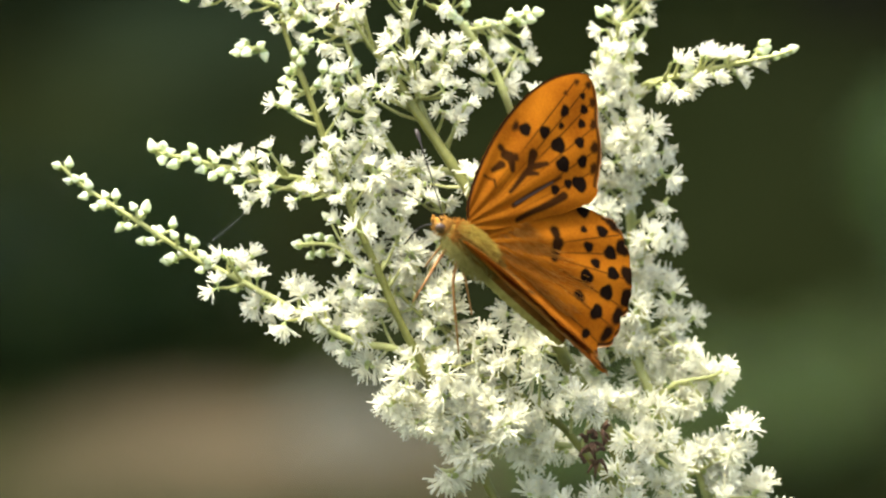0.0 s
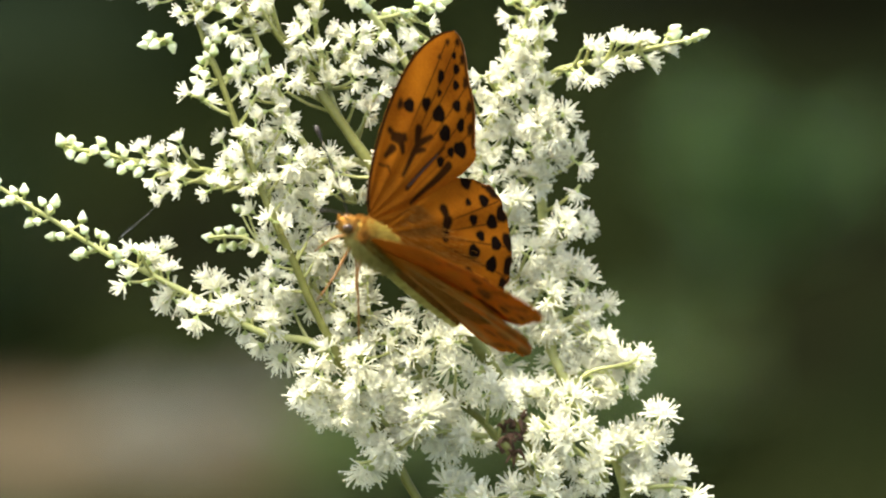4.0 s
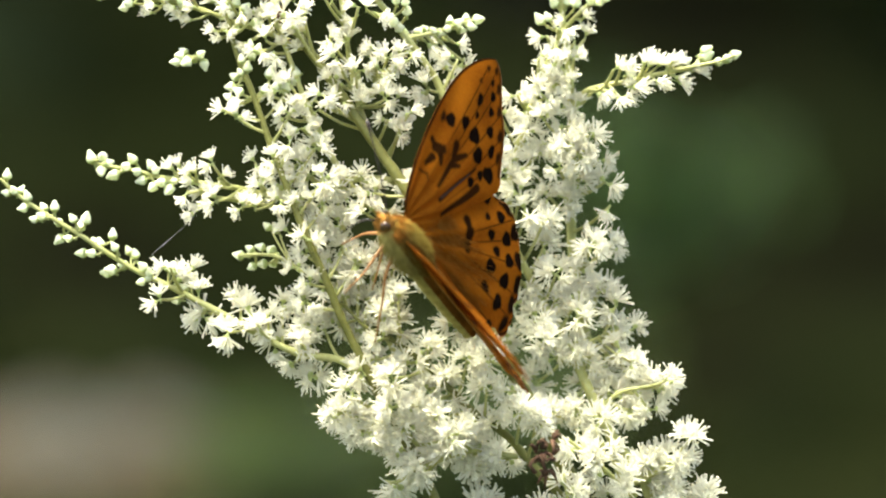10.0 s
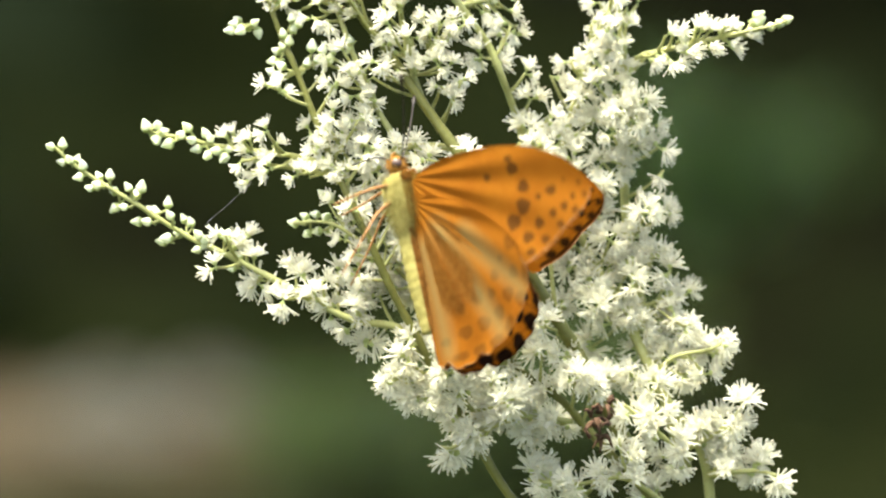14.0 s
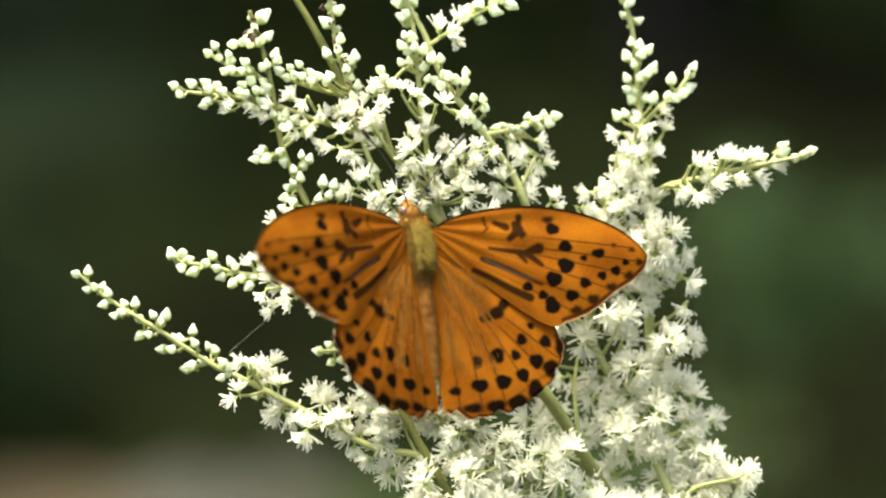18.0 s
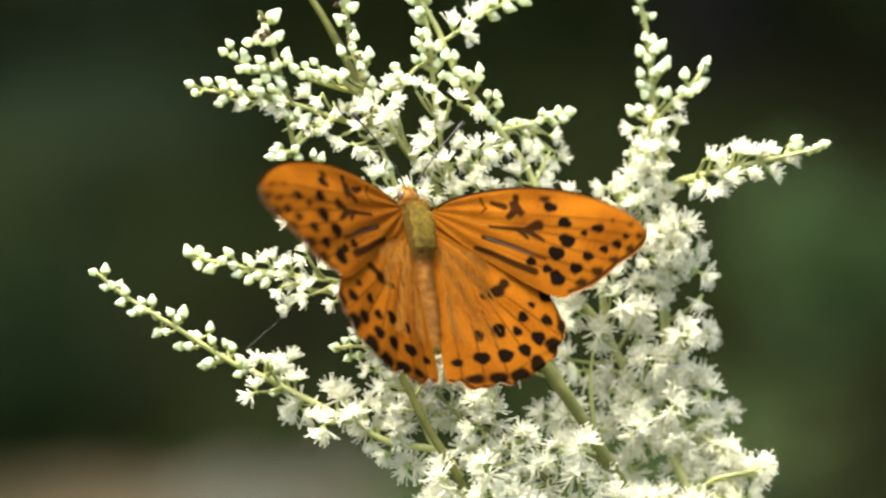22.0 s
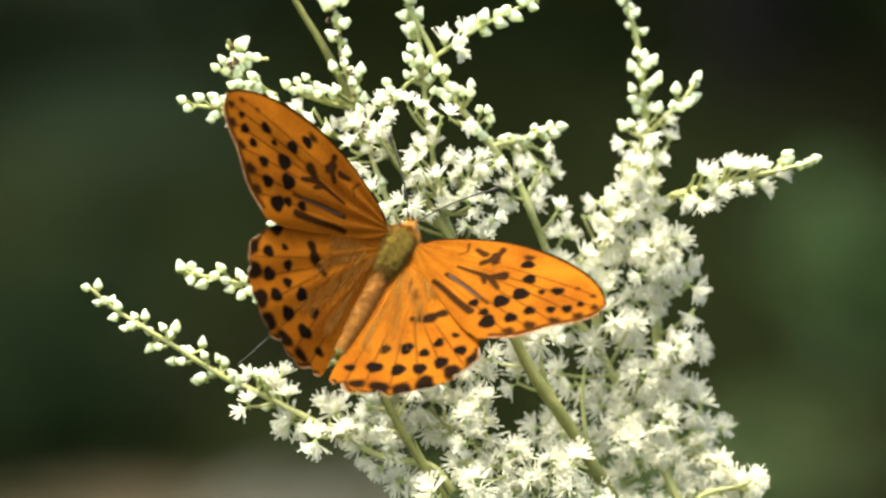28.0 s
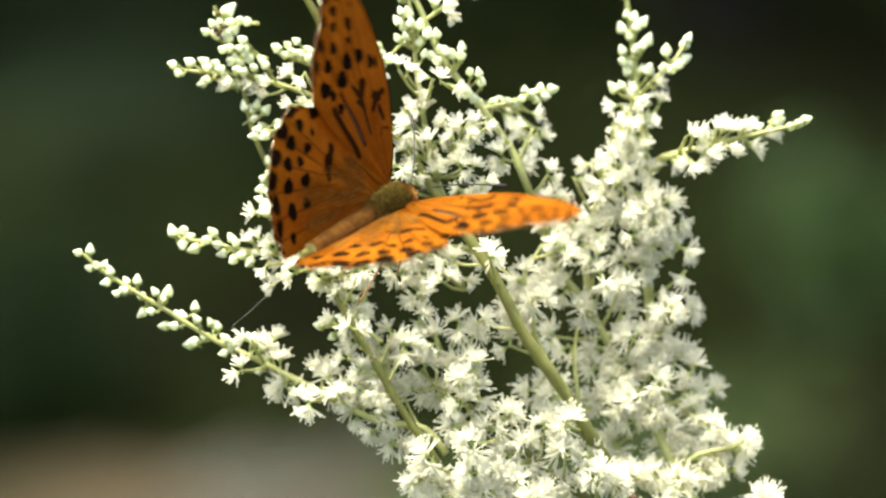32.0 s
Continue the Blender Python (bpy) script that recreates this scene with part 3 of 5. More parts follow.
buds([upper_left], [(334, 391), (353, 388), (362, 400), (351, 414), (373, 420), (393, 405), (405, 392), (412, 414), (420, 430), (437, 402), (446, 410), (440, 442), (455, 433), (470, 445), (478, 430)], 0.12, 1.05)
buds([upper_left, lower_left], [(470, 405), (483, 398), (500, 415), (512, 410), (505, 432), (520, 450), (515, 475), (505, 490), (540, 445)], 0.34, 0.95)
tufts([upper_left, lower_left], [(500, 452, 2), (552, 465, 3), (562, 440, 2), (598, 475, 3), (585, 458, 2), (545, 400, 3), (555, 425, 2), (620, 480, 2), (620, 398, 3), (630, 437, 3), (655, 392, 3), (650, 425, 3), (665, 465, 3)], 0.55, 0.85)
tufts(None, [(697, 400, 4), (717, 420, 4), (727, 372, 3), (767, 437, 4), (805, 427, 3), (827, 450, 3), (737, 470, 4), (815, 487, 3), (767, 507, 4), (705, 490, 3), (847, 477, 3), (785, 470, 3)], 0.72, 0.9)
buds([short_twig], [(592, 560), (610, 548), (614, 580), (632, 575), (628, 545), (650, 575), (648, 550), (655, 512), (640, 508)], 0.24, 1.05)
tufts([swaying], [(690, 520, 3), (672, 505, 2), (650, 540, 2), (705, 545, 3), (680, 575, 3), (668, 600, 3), (727, 587, 4), (717, 627, 3), (690, 625, 3), (747, 560, 3), (750, 640, 3), (740, 610, 3), (690, 660, 3)], 0.66, 0.9)
tufts(None, [(767, 587, 4), (777, 637, 4), (817, 647, 3), (847, 627, 4), (770, 547, 3), (800, 590, 3), (767, 677, 4), (807, 687, 4), (837, 667, 3), (875, 555, 3), (862, 585, 3), (840, 560, 3), (870, 640, 3)], 0.86, 0.95)
tufts([swaying], [(639, 331, 3), (684, 390, 4), (634, 458, 4), (702, 440, 4), (661, 485, 4), (655, 420, 3), (684, 549, 3), (640, 385, 3)], 0.62, 0.9, -8)
buds([bud_twig], [(481, 222), (487, 211), (493, 203), (500, 222), (512, 218), (525, 208), (530, 226)])
buds([swaying], [(562, 213), (576, 222), (566, 232), (548, 240), (546, 262), (560, 254), (538, 272), (532, 290), (546, 298), (527, 308), (541, 318), (592, 290)])
buds([swaying], [(600, 264), (619, 268), (611, 284), (630, 286), (515, 38), (500, 55), (520, 48), (492, 60), (503, 102), (492, 100), (520, 150), (533, 142), (548, 152), (512, 142), (525, 165)], 0.1)
tufts([swaying], [(527, 335, 2), (548, 345, 2), (540, 176, 1), (555, 180, 1)], 0.36, 0.9)
buds([top_left], [(396, 36), (408, 22), (415, 42), (432, 36), (436, 48), (425, 68), (438, 66), (462, 52), (468, 64), (455, 66)])
buds([top_left_short], [(441, 20), (456, 16), (470, 19)])
buds([crossing], [(335, 92), (345, 108), (368, 90), (393, 89), (398, 100), (396, 120), (388, 128), (412, 92), (422, 103), (456, 92), (462, 108), (472, 84), (480, 100), (450, 104), (492, 84), (500, 95), (490, 120)], 0.12, 1.05)
buds([crossing], [(430, 136), (438, 124), (472, 128), (484, 138), (500, 148), (506, 126), (545, 110), (555, 180), (542, 166), (690, 194), (702, 190), (684, 168), (702, 164), (668, 186), (570, 160)], 0.33, 0.95)
tufts([crossing], [(552, 122, 2), (572, 112, 2), (592, 128, 2), (622, 132, 3), (642, 142, 2), (608, 184, 2), (628, 202, 3), (652, 206, 2), (638, 186, 2), (560, 165, 1)], 0.5, 0.82)
buds([top_cross], [(522, 66), (535, 78), (547, 74), (556, 54), (562, 76), (576, 68), (590, 76), (604, 86), (578, 84), (540, 60)], 0.24)
buds([speckled, main_stem], [(606, 36), (630, 10), (636, 42), (648, 48), (655, 42), (612, 76), (650, 76), (660, 92), (640, 64), (652, 112), (625, 28), (606, 82), (648, 130), (690, 240), (690, 255)], 0.1, 0.95)
tufts([speckled], [(672, 318, 3), (700, 338, 3), (728, 345, 3), (690, 302, 2), (662, 272, 3), (650, 282, 2), (680, 262, 1), (652, 150, 2), (715, 300, 2)], 0.5, 0.85)
buds([bud_pair], [(690, 86), (699, 64), (706, 78), (720, 88), (684, 98)], 0.2, 1.1)
tufts([bud_pair, main_stem], [(688, 110, 2), (697, 130, 2), (678, 145, 2), (704, 144, 2), (690, 165, 1)], 0.44, 0.9)
buds([upright], [(736, 20), (748, 30), (756, 8), (776, 30), (736, 50), (750, 46), (790, 45), (776, 58), (760, 24), (742, 2), (784, 78)], 0.24, 1.05)
tufts([upright], [(738, 108, 2), (752, 116, 2), (748, 182, 3), (780, 186, 3), (760, 216, 3), (755, 252, 3), (782, 262, 3), (740, 282, 3), (722, 288, 2), (795, 240, 2), (770, 285, 3), (730, 305, 2)], 0.62, 0.88)
buds([right], [(806, 44), (812, 72), (796, 82), (806, 92), (834, 82), (850, 68), (849, 84), (864, 112), (880, 114), (884, 130), (860, 150), (870, 160), (822, 76)], 0.16, 1.05)
tufts([right, upright], [(868, 345, 4), (850, 322, 3), (886, 312, 3), (812, 130, 2), (798, 126, 2), (830, 136, 1), (795, 142, 1)], 0.5, 0.9)
buds([bud_spike], [(1010, 144), (1000, 156), (990, 140), (976, 150), (962, 144), (984, 162), (956, 160), (944, 168), (930, 164), (906, 166), (882, 166), (918, 160)], 0.18, 1.05, 3)
tufts([bud_spike, right], [(956, 180, 1), (970, 184, 1), (918, 182, 2), (940, 190, 1), (902, 186, 1), (975, 214, 1), (962, 236, 2), (984, 234, 1), (986, 216, 1)], 0.4, 0.9, 4)
tufts([right], [(922, 268, 4), (948, 282, 2), (1000, 298, 3), (1010, 345, 3)], 0.7, 0.9, 3)
tufts([cluster_twig], [(850, 214, 3), (828, 196, 2), (822, 218, 3), (870, 214, 3), (862, 242, 3), (882, 202, 2), (890, 214, 2), (840, 238, 3), (846, 286, 4), (862, 290, 2), (832, 270, 2), (800, 235, 2), (805, 295, 2)], 0.6, 0.88)
# the tall pair of spikes
buds([tall], [(1146, 8), (1176, 24), (1164, 32), (1138, 36), (1150, 48), (1174, 66), (1184, 58), (1162, 72), (1138, 74), (1150, 98), (1138, 94), (1146, 112), (1172, 108), (1184, 112), (1134, 136), (1122, 142), (1160, 15)], 0.18, 1.08, 6)
buds([leaning], [(1216, 78), (1246, 92), (1250, 66), (1256, 54), (1226, 110), (1212, 108), (1238, 102)], 0.22, 1.12, 3)
tufts([tall, leaning], [(1196, 142, 2), (1202, 176, 2), (1184, 182, 2), (1172, 150, 2), (1152, 160, 2), (1134, 172, 2), (1150, 186, 2), (1138, 200, 2), (1118, 212, 2), (1130, 232, 3), (1180, 212, 3), (1164, 232, 3), (1150, 216, 2)], 0.6, 0.86, 5.5)
tufts([tall, leaning], [(1150, 256, 3), (1108, 262, 3), (1130, 280, 3), (1082, 276, 3), (1100, 302, 3), (1180, 258, 3), (1216, 268, 2), (1160, 300, 3), (1188, 296, 3), (1048, 302, 2), (1128, 320, 3), (1170, 330, 3)], 0.74, 0.9, 5.5)
tufts([tall, leaning], [(1202, 350, 4), (1192, 382, 4), (1168, 372, 3), (1140, 360, 3), (1115, 385, 3), (1155, 405, 4), (1190, 430, 4), (1168, 462, 4), (1140, 455, 3), (1100, 345, 3)], 0.86, 0.95, 5.5)
buds([right_twig], [(1280, 236), (1368, 206), (1380, 214), (1412, 196), (1411, 208), (1436, 216), (1450, 211), (1462, 204)], 0.2, 1.1, 0)
buds([right_twig], [(1304, 214), (1316, 218), (1334, 218), (1330, 252), (1338, 258), (1348, 222), (1356, 214), (1368, 246), (1374, 254), (1392, 228), (1406, 232), (1290, 262), (1300, 256)], 0.34, 1.05, 0)
tufts([right_twig], [(1248, 232, 2), (1262, 226, 1), (1250, 270, 2), (1262, 280, 1), (1296, 258, 1), (1305, 218, 1), (1230, 262, 2)], 0.55, 0.88, 0)
# the crowded lower right
tufts([tall, right, side_right], [(1238, 428, 3), (1250, 540, 3), (1236, 612, 3), (1246, 470, 2), (1286, 690, 3), (1282, 745, 3), (1255, 650, 3), (1225, 390, 2), (1262, 720, 3)], 0.92, 0.88, 5)
tufts([lower_right], [(1330, 792, 3), (1344, 776, 3), (1318, 830, 3), (1290, 800, 3)], 0.92, 0.95, 3)
tufts([tall, right], [(1130, 545, 4), (1212, 545, 4), (1190, 590, 4), (1150, 592, 4), (1128, 500, 3), (1228, 624, 3), (1188, 632, 4), (1150, 640, 4), (1190, 668, 4)], 0.92, 0.98, 5.5)
tufts([right, inner_right], [(1085, 642, 4), (1092, 606, 3), (1036, 604, 3), (1062, 542, 3), (1120, 672, 4), (1066, 712, 4), (1128, 708, 4), (1180, 720, 4), (1150, 740, 4)], 0.92, 0.98, 5)
tufts([side_right, right, tall], [(1250, 690, 4), (1240, 740, 4), (1272, 752, 4), (1202, 748, 4), (1120, 782, 5), (1200, 792, 4)], 0.94, 1.02, 4)
tufts([lower_right, right], [(1320, 790, 4), (1282, 832, 4), (1254, 806, 4), (1228, 852, 4), (1190, 832, 5), (1142, 836, 5)], 0.94, 1.02, 3)
tufts([main_stem, inner_mid, right], [(1008, 652, 3), (975, 680, 4), (1008, 692, 4), (945, 565, 4), (975, 520, 5), (955, 480, 4), (895, 440, 3), (1020, 430, 4)], 0.9, 0.95, 1.5)
tufts([inner_mid, right, leaning], [(1005, 400, 4), (1062, 418, 4), (1040, 380, 3), (1085, 400, 3), (1000, 480, 4), (1030, 505, 3), (930, 600, 3), (1010, 585, 3), (940, 530, 3), (1085, 450, 3), (1095, 480, 3)], 0.84, 0.95, 4)
tufts([middle, main_stem, inner_right], [(1030, 742, 4), (990, 742, 4), (1024, 792, 4), (1064, 796, 4), (1082, 832, 5), (1110, 852, 5), (956, 772, 4)], 0.94, 0.98, -9)
tufts([middle, inner], [(922, 722, 5), (870, 684, 4), (890, 746, 4), (860, 772, 5), (832, 742, 4), (842, 704, 3), (922, 792, 5), (902, 822, 5), (862, 822, 4), (960, 806, 4)], 0.94, 0.98, -9)
tufts([middle, lowest, swaying], [(794, 776, 3), (940, 842, 5), (962, 872, 4), (884, 862, 4), (818, 866, 4), (1004, 848, 4), (1040, 856, 4)], 0.94, 0.98, -10)
tufts([main_stem], [(893, 438, 3)], 0.9, 0.9, -12)
tufts([lowest], [(790, 800, 3), (758, 842, 3), (762, 830, 3)], 0.9, 0.95, -9)

# what hangs below
for pts, size in (
        ([(1080, 910, -6), (1000, 900, -8), (920, 925, -9), (880, 950, -9)], 1.0), ([(860, 860, -8), (825, 865, -9), (790, 862, -9)], 0.95),
        ([(1290, 960, 2), (1340, 930, 0), (1388, 880, -1)], 1.0), ([(1325, 1010, 2), (1395, 1000, 0), (1448, 1008, -1)], 1.0),
        ([(1250, 1060, -3), (1170, 1010, -6), (1080, 1020, -7), (1000, 1010, -7)], 1.0), ([(1290, 980, -2), (1230, 930, -4), (1170, 880, -5)], 1.0),
        ([(1031, 900, -5), (960, 910, -2), (880, 900, -3)], 1.0)):
    branch("lower_twig", pts, (0.95, 0.5), (0.95, 0.88), (0.1, 1.0), 1.5, size, side=(0.05, 0.95, 6.0, 5.5, 1.5))


def dried_cluster():
    """A brown, withered cluster of florets among the fresh ones."""
    r = random.Random(3)
    bm = bmesh.new()
    c = at(1121, 905, -20)
    for k in range(26):
        d = Vector((r.uniform(-1, 1), r.uniform(-1, .3), r.uniform(-1.2, 1))).normalized()
        b = c + Vector((r.uniform(-1.6, 1.6), r.uniform(-1, 1), r.uniform(-3, 3))) * MM
        tube(bm, [b, b + d * 1.2 * MM, b + (d * 2.0 + Vector((0, 0, -0.6))) * MM], lambda f: (0.42 - 0.3 * f) * MM, 5)
    part("withered_flower", bm, DRIED, plume, "dark brown withered flower cluster")
    bm = bmesh.new()
    for k in range(30):
        y = r.uniform(-60, 190)
        c = at(618 + y * 0.32 + r.uniform(-7, 7), y, -8)
        tube(bm, [c, c + Vector((r.uniform(-.5, .5), -.2, r.uniform(-.5, .5))) * MM], 0.22 * MM, 5)
    tagged(part("speckling", bm, DRIED, plume, "tiny black aphids and dirt on the buds"), kind="stuff")
    bm = bmesh.new()
    for k in range(14):
        c = at(474 + r.uniform(-9, 9), r.uniform(-30, 15), -5) - PIVOT
        tube(bm, [c, c + Vector((r.uniform(-.7, .7), -.3, r.uniform(-.7, .7))) * MM], 0.25 * MM, 5)
    tagged(part("speckling", bm, DRIED, swaying, "tiny black aphids and dirt on the buds"), kind="stuff")


dried_cluster()


def spider_thread():
    bm = bmesh.new()
    tube(bm, spline([at(518, 490, -9) + BASE, at(478, 526, -9) + BASE, at(436, 562, -10) + BASE], 8), 0.015 * MM, 5)
    tagged(mesh_object("spider_thread", bm, SILK), "fine grey spider thread strung between two branches", "thread")


spider_thread()

# ---- the butterfly: body along y (head forward), back towards z, millimetres ----
FORE_FRONT = [(0.4, -0.8), (3.9, 0.9), (10.5, 1.7), (18.0, 1.4), (25.4, -0.3), (30.8, -2.8), (34.3, -5.8), (36.0, -8.5)]
FORE_REAR = [(0.5, -2.8), (3.3, -6.1), (7.6, -10.3), (12.8, -15.2), (17.3, -18.3), (20.3, -17.9), (24.0, -16.9), (27.1, -15.3), (29.3, -13.9), (32.4, -12.5), (35.0, -10.6), (36.0, -8.5)]
HIND_FRONT = [(0.4, 1.0), (5.0, -0.8), (11.5, -4.2), (17.4, -10.0), (20.2, -16.7), (19.1, -19.6), (17.6, -22.1), (15.1, -24.4)]
HIND_REAR = [(-0.3, -0.5), (-1.0, -6.3), (-1.4, -14.5), (-1.6, -21.7), (-1.5, -26.1), (-0.6, -26.9), (0.8, -26.7), (3.0, -28.0), (5.4, -27.6), (7.5, -26.9), (9.6, -27.1), (11.8, -26.1), (15.1, -24.4)]
FORE_SPOTS = [(20.6, -2.7, 1.15, 1.0), (22.1, -5.8, 1.15, 1.0), (27.5, -7.5, 1.15, 0.75), (24.9, -8.0, 0.6, 0.5), (30.0, -10.5, 0.85, 0.75), (31.9, -9.3, 0.6, 0.55), (21.6, -8.9, 1.4, 1.3), (19.1, -10.9, 1.4, 1.25), (24.3, -12.0, 1.0, 0.9), (27.5, -11.1, 0.8, 0.7), (21.7, -13.8, 1.15, 0.9), (18.1, -15.0, 1.3, 1.45), (16.9, -13.2, 0.85, 0.75), (14.6, -11.6, 0.9, 0.8)]
FORE_DOTS = [(25.2, -14.8, 0.95, 0.7), (28.8, -13.1, 0.9, 0.6), (32.2, -11.5, 0.8, 0.6), (34.3, -9.5, 0.6, 0.5), (22.1, -16.2, 1.0, 0.6), (20.2, -1.1, 0.8, 0.5), (30.4, -6.4, 0.35, 0.3), (33.4, -7.4, 0.45, 0.35), (15.2, -3.1, 0.7, 0.6)]
FORE_BARS = [(12.9, -1.5, 11.2, -0.6, 0.5), (15.3, -0.2, 14.7, -2.2, 0.4), (14.9, -2.2, 13.0, -3.5, 0.6), (14.7, -1.6, 14.2, -2.8, 0.65), (17.6, -5.6, 15.2, -6.2, 0.62), (16.0, -6.5, 9.5, -4.7, 0.42), (15.6, -6.4, 17.6, -8.3, 0.5), (14.4, -6.2, 15.0, -7.6, 0.45), (8.0, -6.3, 17.0, -11.4, 0.3), (14.6, -13.4, 6.2, -8.0, 0.5), (9.4, 0.2, 9.8, -1.6, 0.16), (9.8, -1.6, 8.8, -2.3, 0.16)]
FORE_VEINS = [(0.8, -1.8, 34.5, -9.5, 0.1), (6.3, -3.3, 32.4, -11.4, 0.1), (8.1, -4.6, 28.8, -13.5, 0.1), (8.0, -6.5, 25.2, -15.3, 0.1), (6.1, -6.3, 22.1, -16.7, 0.1), (0.8, -2.0, 12.9, -3.8, 0.14), (4.6, -1.2, 33.3, -7.1, 0.1)]
FORE_BRAND_GLINTS = [(8.4, -6.5, 15.4, -10.6, 0.17)]
HIND_SPOTS = [(17.1, -16.2, 1.05, 1.05), (15.1, -19.3, 1.2, 1.2), (12.4, -21.5, 1.15, 1.15), (9.0, -22.4, 1.3, 1.2), (5.0, -22.8, 1.5, 1.05), (0.9, -23.4, 1.0, 0.7), (15.0, -13.5, 0.65, 0.6), (13.1, -15.7, 0.85, 0.95), (11.7, -18.2, 0.85, 0.9), (8.6, -18.1, 1.15, 1.25), (5.1, -18.9, 0.85, 1.05), (18.0, -11.6, 1.5, 1.3)]
HIND_DOTS = [(19.6, -17.3, 0.8, 1.5), (17.5, -20.6, 1.2, 1.3), (14.4, -23.9, 1.3, 1.4), (11.1, -26.0, 1.4, 1.3), (7.4, -26.3, 1.5, 1.0), (3.5, -26.3, 1.5, 0.7), (19.8, -13.8, 0.6, 1.3)]
HIND_BARS = [(11.0, -9.6, 9.5, -11.3, 0.6), (9.8, -11.2, 7.0, -12.1, 0.72)]
HIND_VEINS = [(2.2, -4.8, 18.8, -18.9, 0.1), (6.4, -9.7, 16.7, -21.4, 0.1), (6.4, -10.6, 13.6, -24.4, 0.1), (5.4, -10.5, 9.2, -26.3, 0.1), (3.6, -9.4, 5.0, -26.9, 0.1), (1.3, -9.3, 1.3, -26.1, 0.1)]


def bar_field(x, y, bars, soft, wave=0.0):
    """1 on the bars, 0 off them."""
    out = np.zeros_like(x)
    for ax, ay, bx, by, w in bars:
        ux, uy = bx - ax, by - ay
        f = np.clip(((x - ax) * ux + (y - ay) * uy) / (ux * ux + uy * uy), 0, 1)
        ln = math.hypot(ux, uy)
        bend = wave * np.sin(f * ln * 0.6 + ax * 3)
        d = np.hypot(x - ax - f * ux + bend * uy / ln, y - ay - f * uy - bend * ux / ln)
        out = np.maximum(out, np.clip((w * (1.15 - 0.5 * f) - d) / soft + 0.5, 0, 1))
    return out


def spot_field(x, y, spots, soft):
    out = np.zeros_like(x)
    for cx, cy, rx, ry in spots:
        w = np.arctan2(y - cy, x - cx)
        k = 1 + 0.09 * np.sin(3 * w + cx * 5) + 0.035 * np.sin(5 * w + cy * 7)
        d = np.hypot((x - cx) / rx, (y - cy) / ry) / k
        out = np.maximum(out, np.clip((1 - d) * min(rx, ry) / soft + 0.5, 0, 1))
    return out


def wing(name, front, rear, n, m, sign, parent, spots, bars, veins, brand_glints, label, hind):
    """A thin scaled wing between its front and rear edge, upper and under side of their own."""
    lead = np.array([(p.x, p.y) for p in spline([(a, b, 0) for a, b in front], n)])
    trail = np.array([(p.x, p.y) for p in spline([(a, b, 0) for a, b in rear], n)])
    if hind:
        u = np.linspace(0, 1, n + 1)[:, None]
        centre = np.array([[5.0, -13.0]])
        for rim_line, first, beats in ((lead, 0.55, 3.0), (trail, 0.42, 4.5)):
            way = rim_line - centre
            way /= np.linalg.norm(way, axis=1, keepdims=True)
            v = np.clip((u - first) / (1 - first), 0, 1)
            rim_line += way * (0.5 * (np.abs(np.cos(v * beats * math.pi)) - 0.5) * (v > 0) * np.clip((1 - v) * 8, 0, 1))
    f = np.linspace(0, 1, m + 1)[None, :]
    x = lead[:, :1] * (1 - f) + trail[:, :1] * f
    y = lead[:, 1:] * (1 - f) + trail[:, 1:] * f
    s = np.linspace(0, 1, n + 1)[:, None] * np.ones_like(f)
    arch = 0.9 * np.sin(math.pi * f) * np.sin(math.pi * np.clip(s, 0, 0.97)) - 0.0016 * x * x
    ripple = 0.15 * np.sin(np.arctan2(y, x + 0.5) * 22) * np.clip(np.hypot(x, y) / 8, 0, 1)
    z = arch * 0.6 + ripple
    spots, dots = spots
    ink = np.maximum(spot_field(x, y, spots, 0.30), (0.98 if hind else 0.90) * spot_field(x, y, [(a, b, c * 1.12, d * 1.12) for a, b, c, d in dots], 0.5))
    ink = np.maximum(ink, (0.95 if hind else 0.90) * bar_field(x, y, [(*q[:4], q[4] * 1.25) for q in bars], 0.42, 0.10))
    far = np.clip((np.hypot(x, y) - (15 if hind else 17)) / 5, 0, 1)
    ink = np.maximum(ink, (0.24 + 0.46 * far) * bar_field(x, y, [(*q[:4], q[4] * 1.5) for q in veins], 0.16))
    dusk = 0.30 * np.exp(-np.hypot(x, y * 0.8) / 6.0) + 0.10 * (0.5 + 0.5 * np.sin(np.arctan2(y, x + 0.5) * 22)) * np.exp(-np.hypot(x, y) / 14.0)
    ink = np.maximum(ink, dusk * (0.35 if hind else 1.0))
    edge = np.minimum(f, 1 - f) * np.hypot(lead[:, :1] - trail[:, :1], lead[:, 1:] - trail[:, 1:])
    tipward = np.clip((s - 0.97) / 0.03, 0, 1) if not hind else np.zeros_like(s)
    if hind:
        outer = (f < 0.5) * (s > 0.52) + (f > 0.5) * (s > 0.36)
        fringe = np.clip(1.2 - edge / 0.24, 0, 1) * outer
        rim = np.clip(1.3 - np.abs(edge - 0.55) / 0.32, 0, 1) * outer
        hairy = np.clip(1 - (x + 1.0) / 4.0, 0, 1) * (y > -22)
        ink = np.maximum(ink * (1 - 0.6 * hairy), 0.0)
    else:
        outer = (f > 0.5) * (s > 0.42)
        fringe = np.clip(1.2 - edge / 0.22, 0, 1) * outer
        rim = np.maximum(np.clip(1.3 - np.abs(edge - 0.6) / 0.42, 0, 1) * outer * 0.85, np.clip(1.9 - edge / 0.34, 0, 1) * (f < 0.5) * (s > 0.05))
        rim = np.maximum(rim, 0.35 * np.clip((s - 0.88) / 0.12, 0, 1))
        rim = np.maximum(rim, 0.7 * tipward)
    ink = np.maximum(ink, 0.95 * rim) ** 0.75 * (1 - fringe)
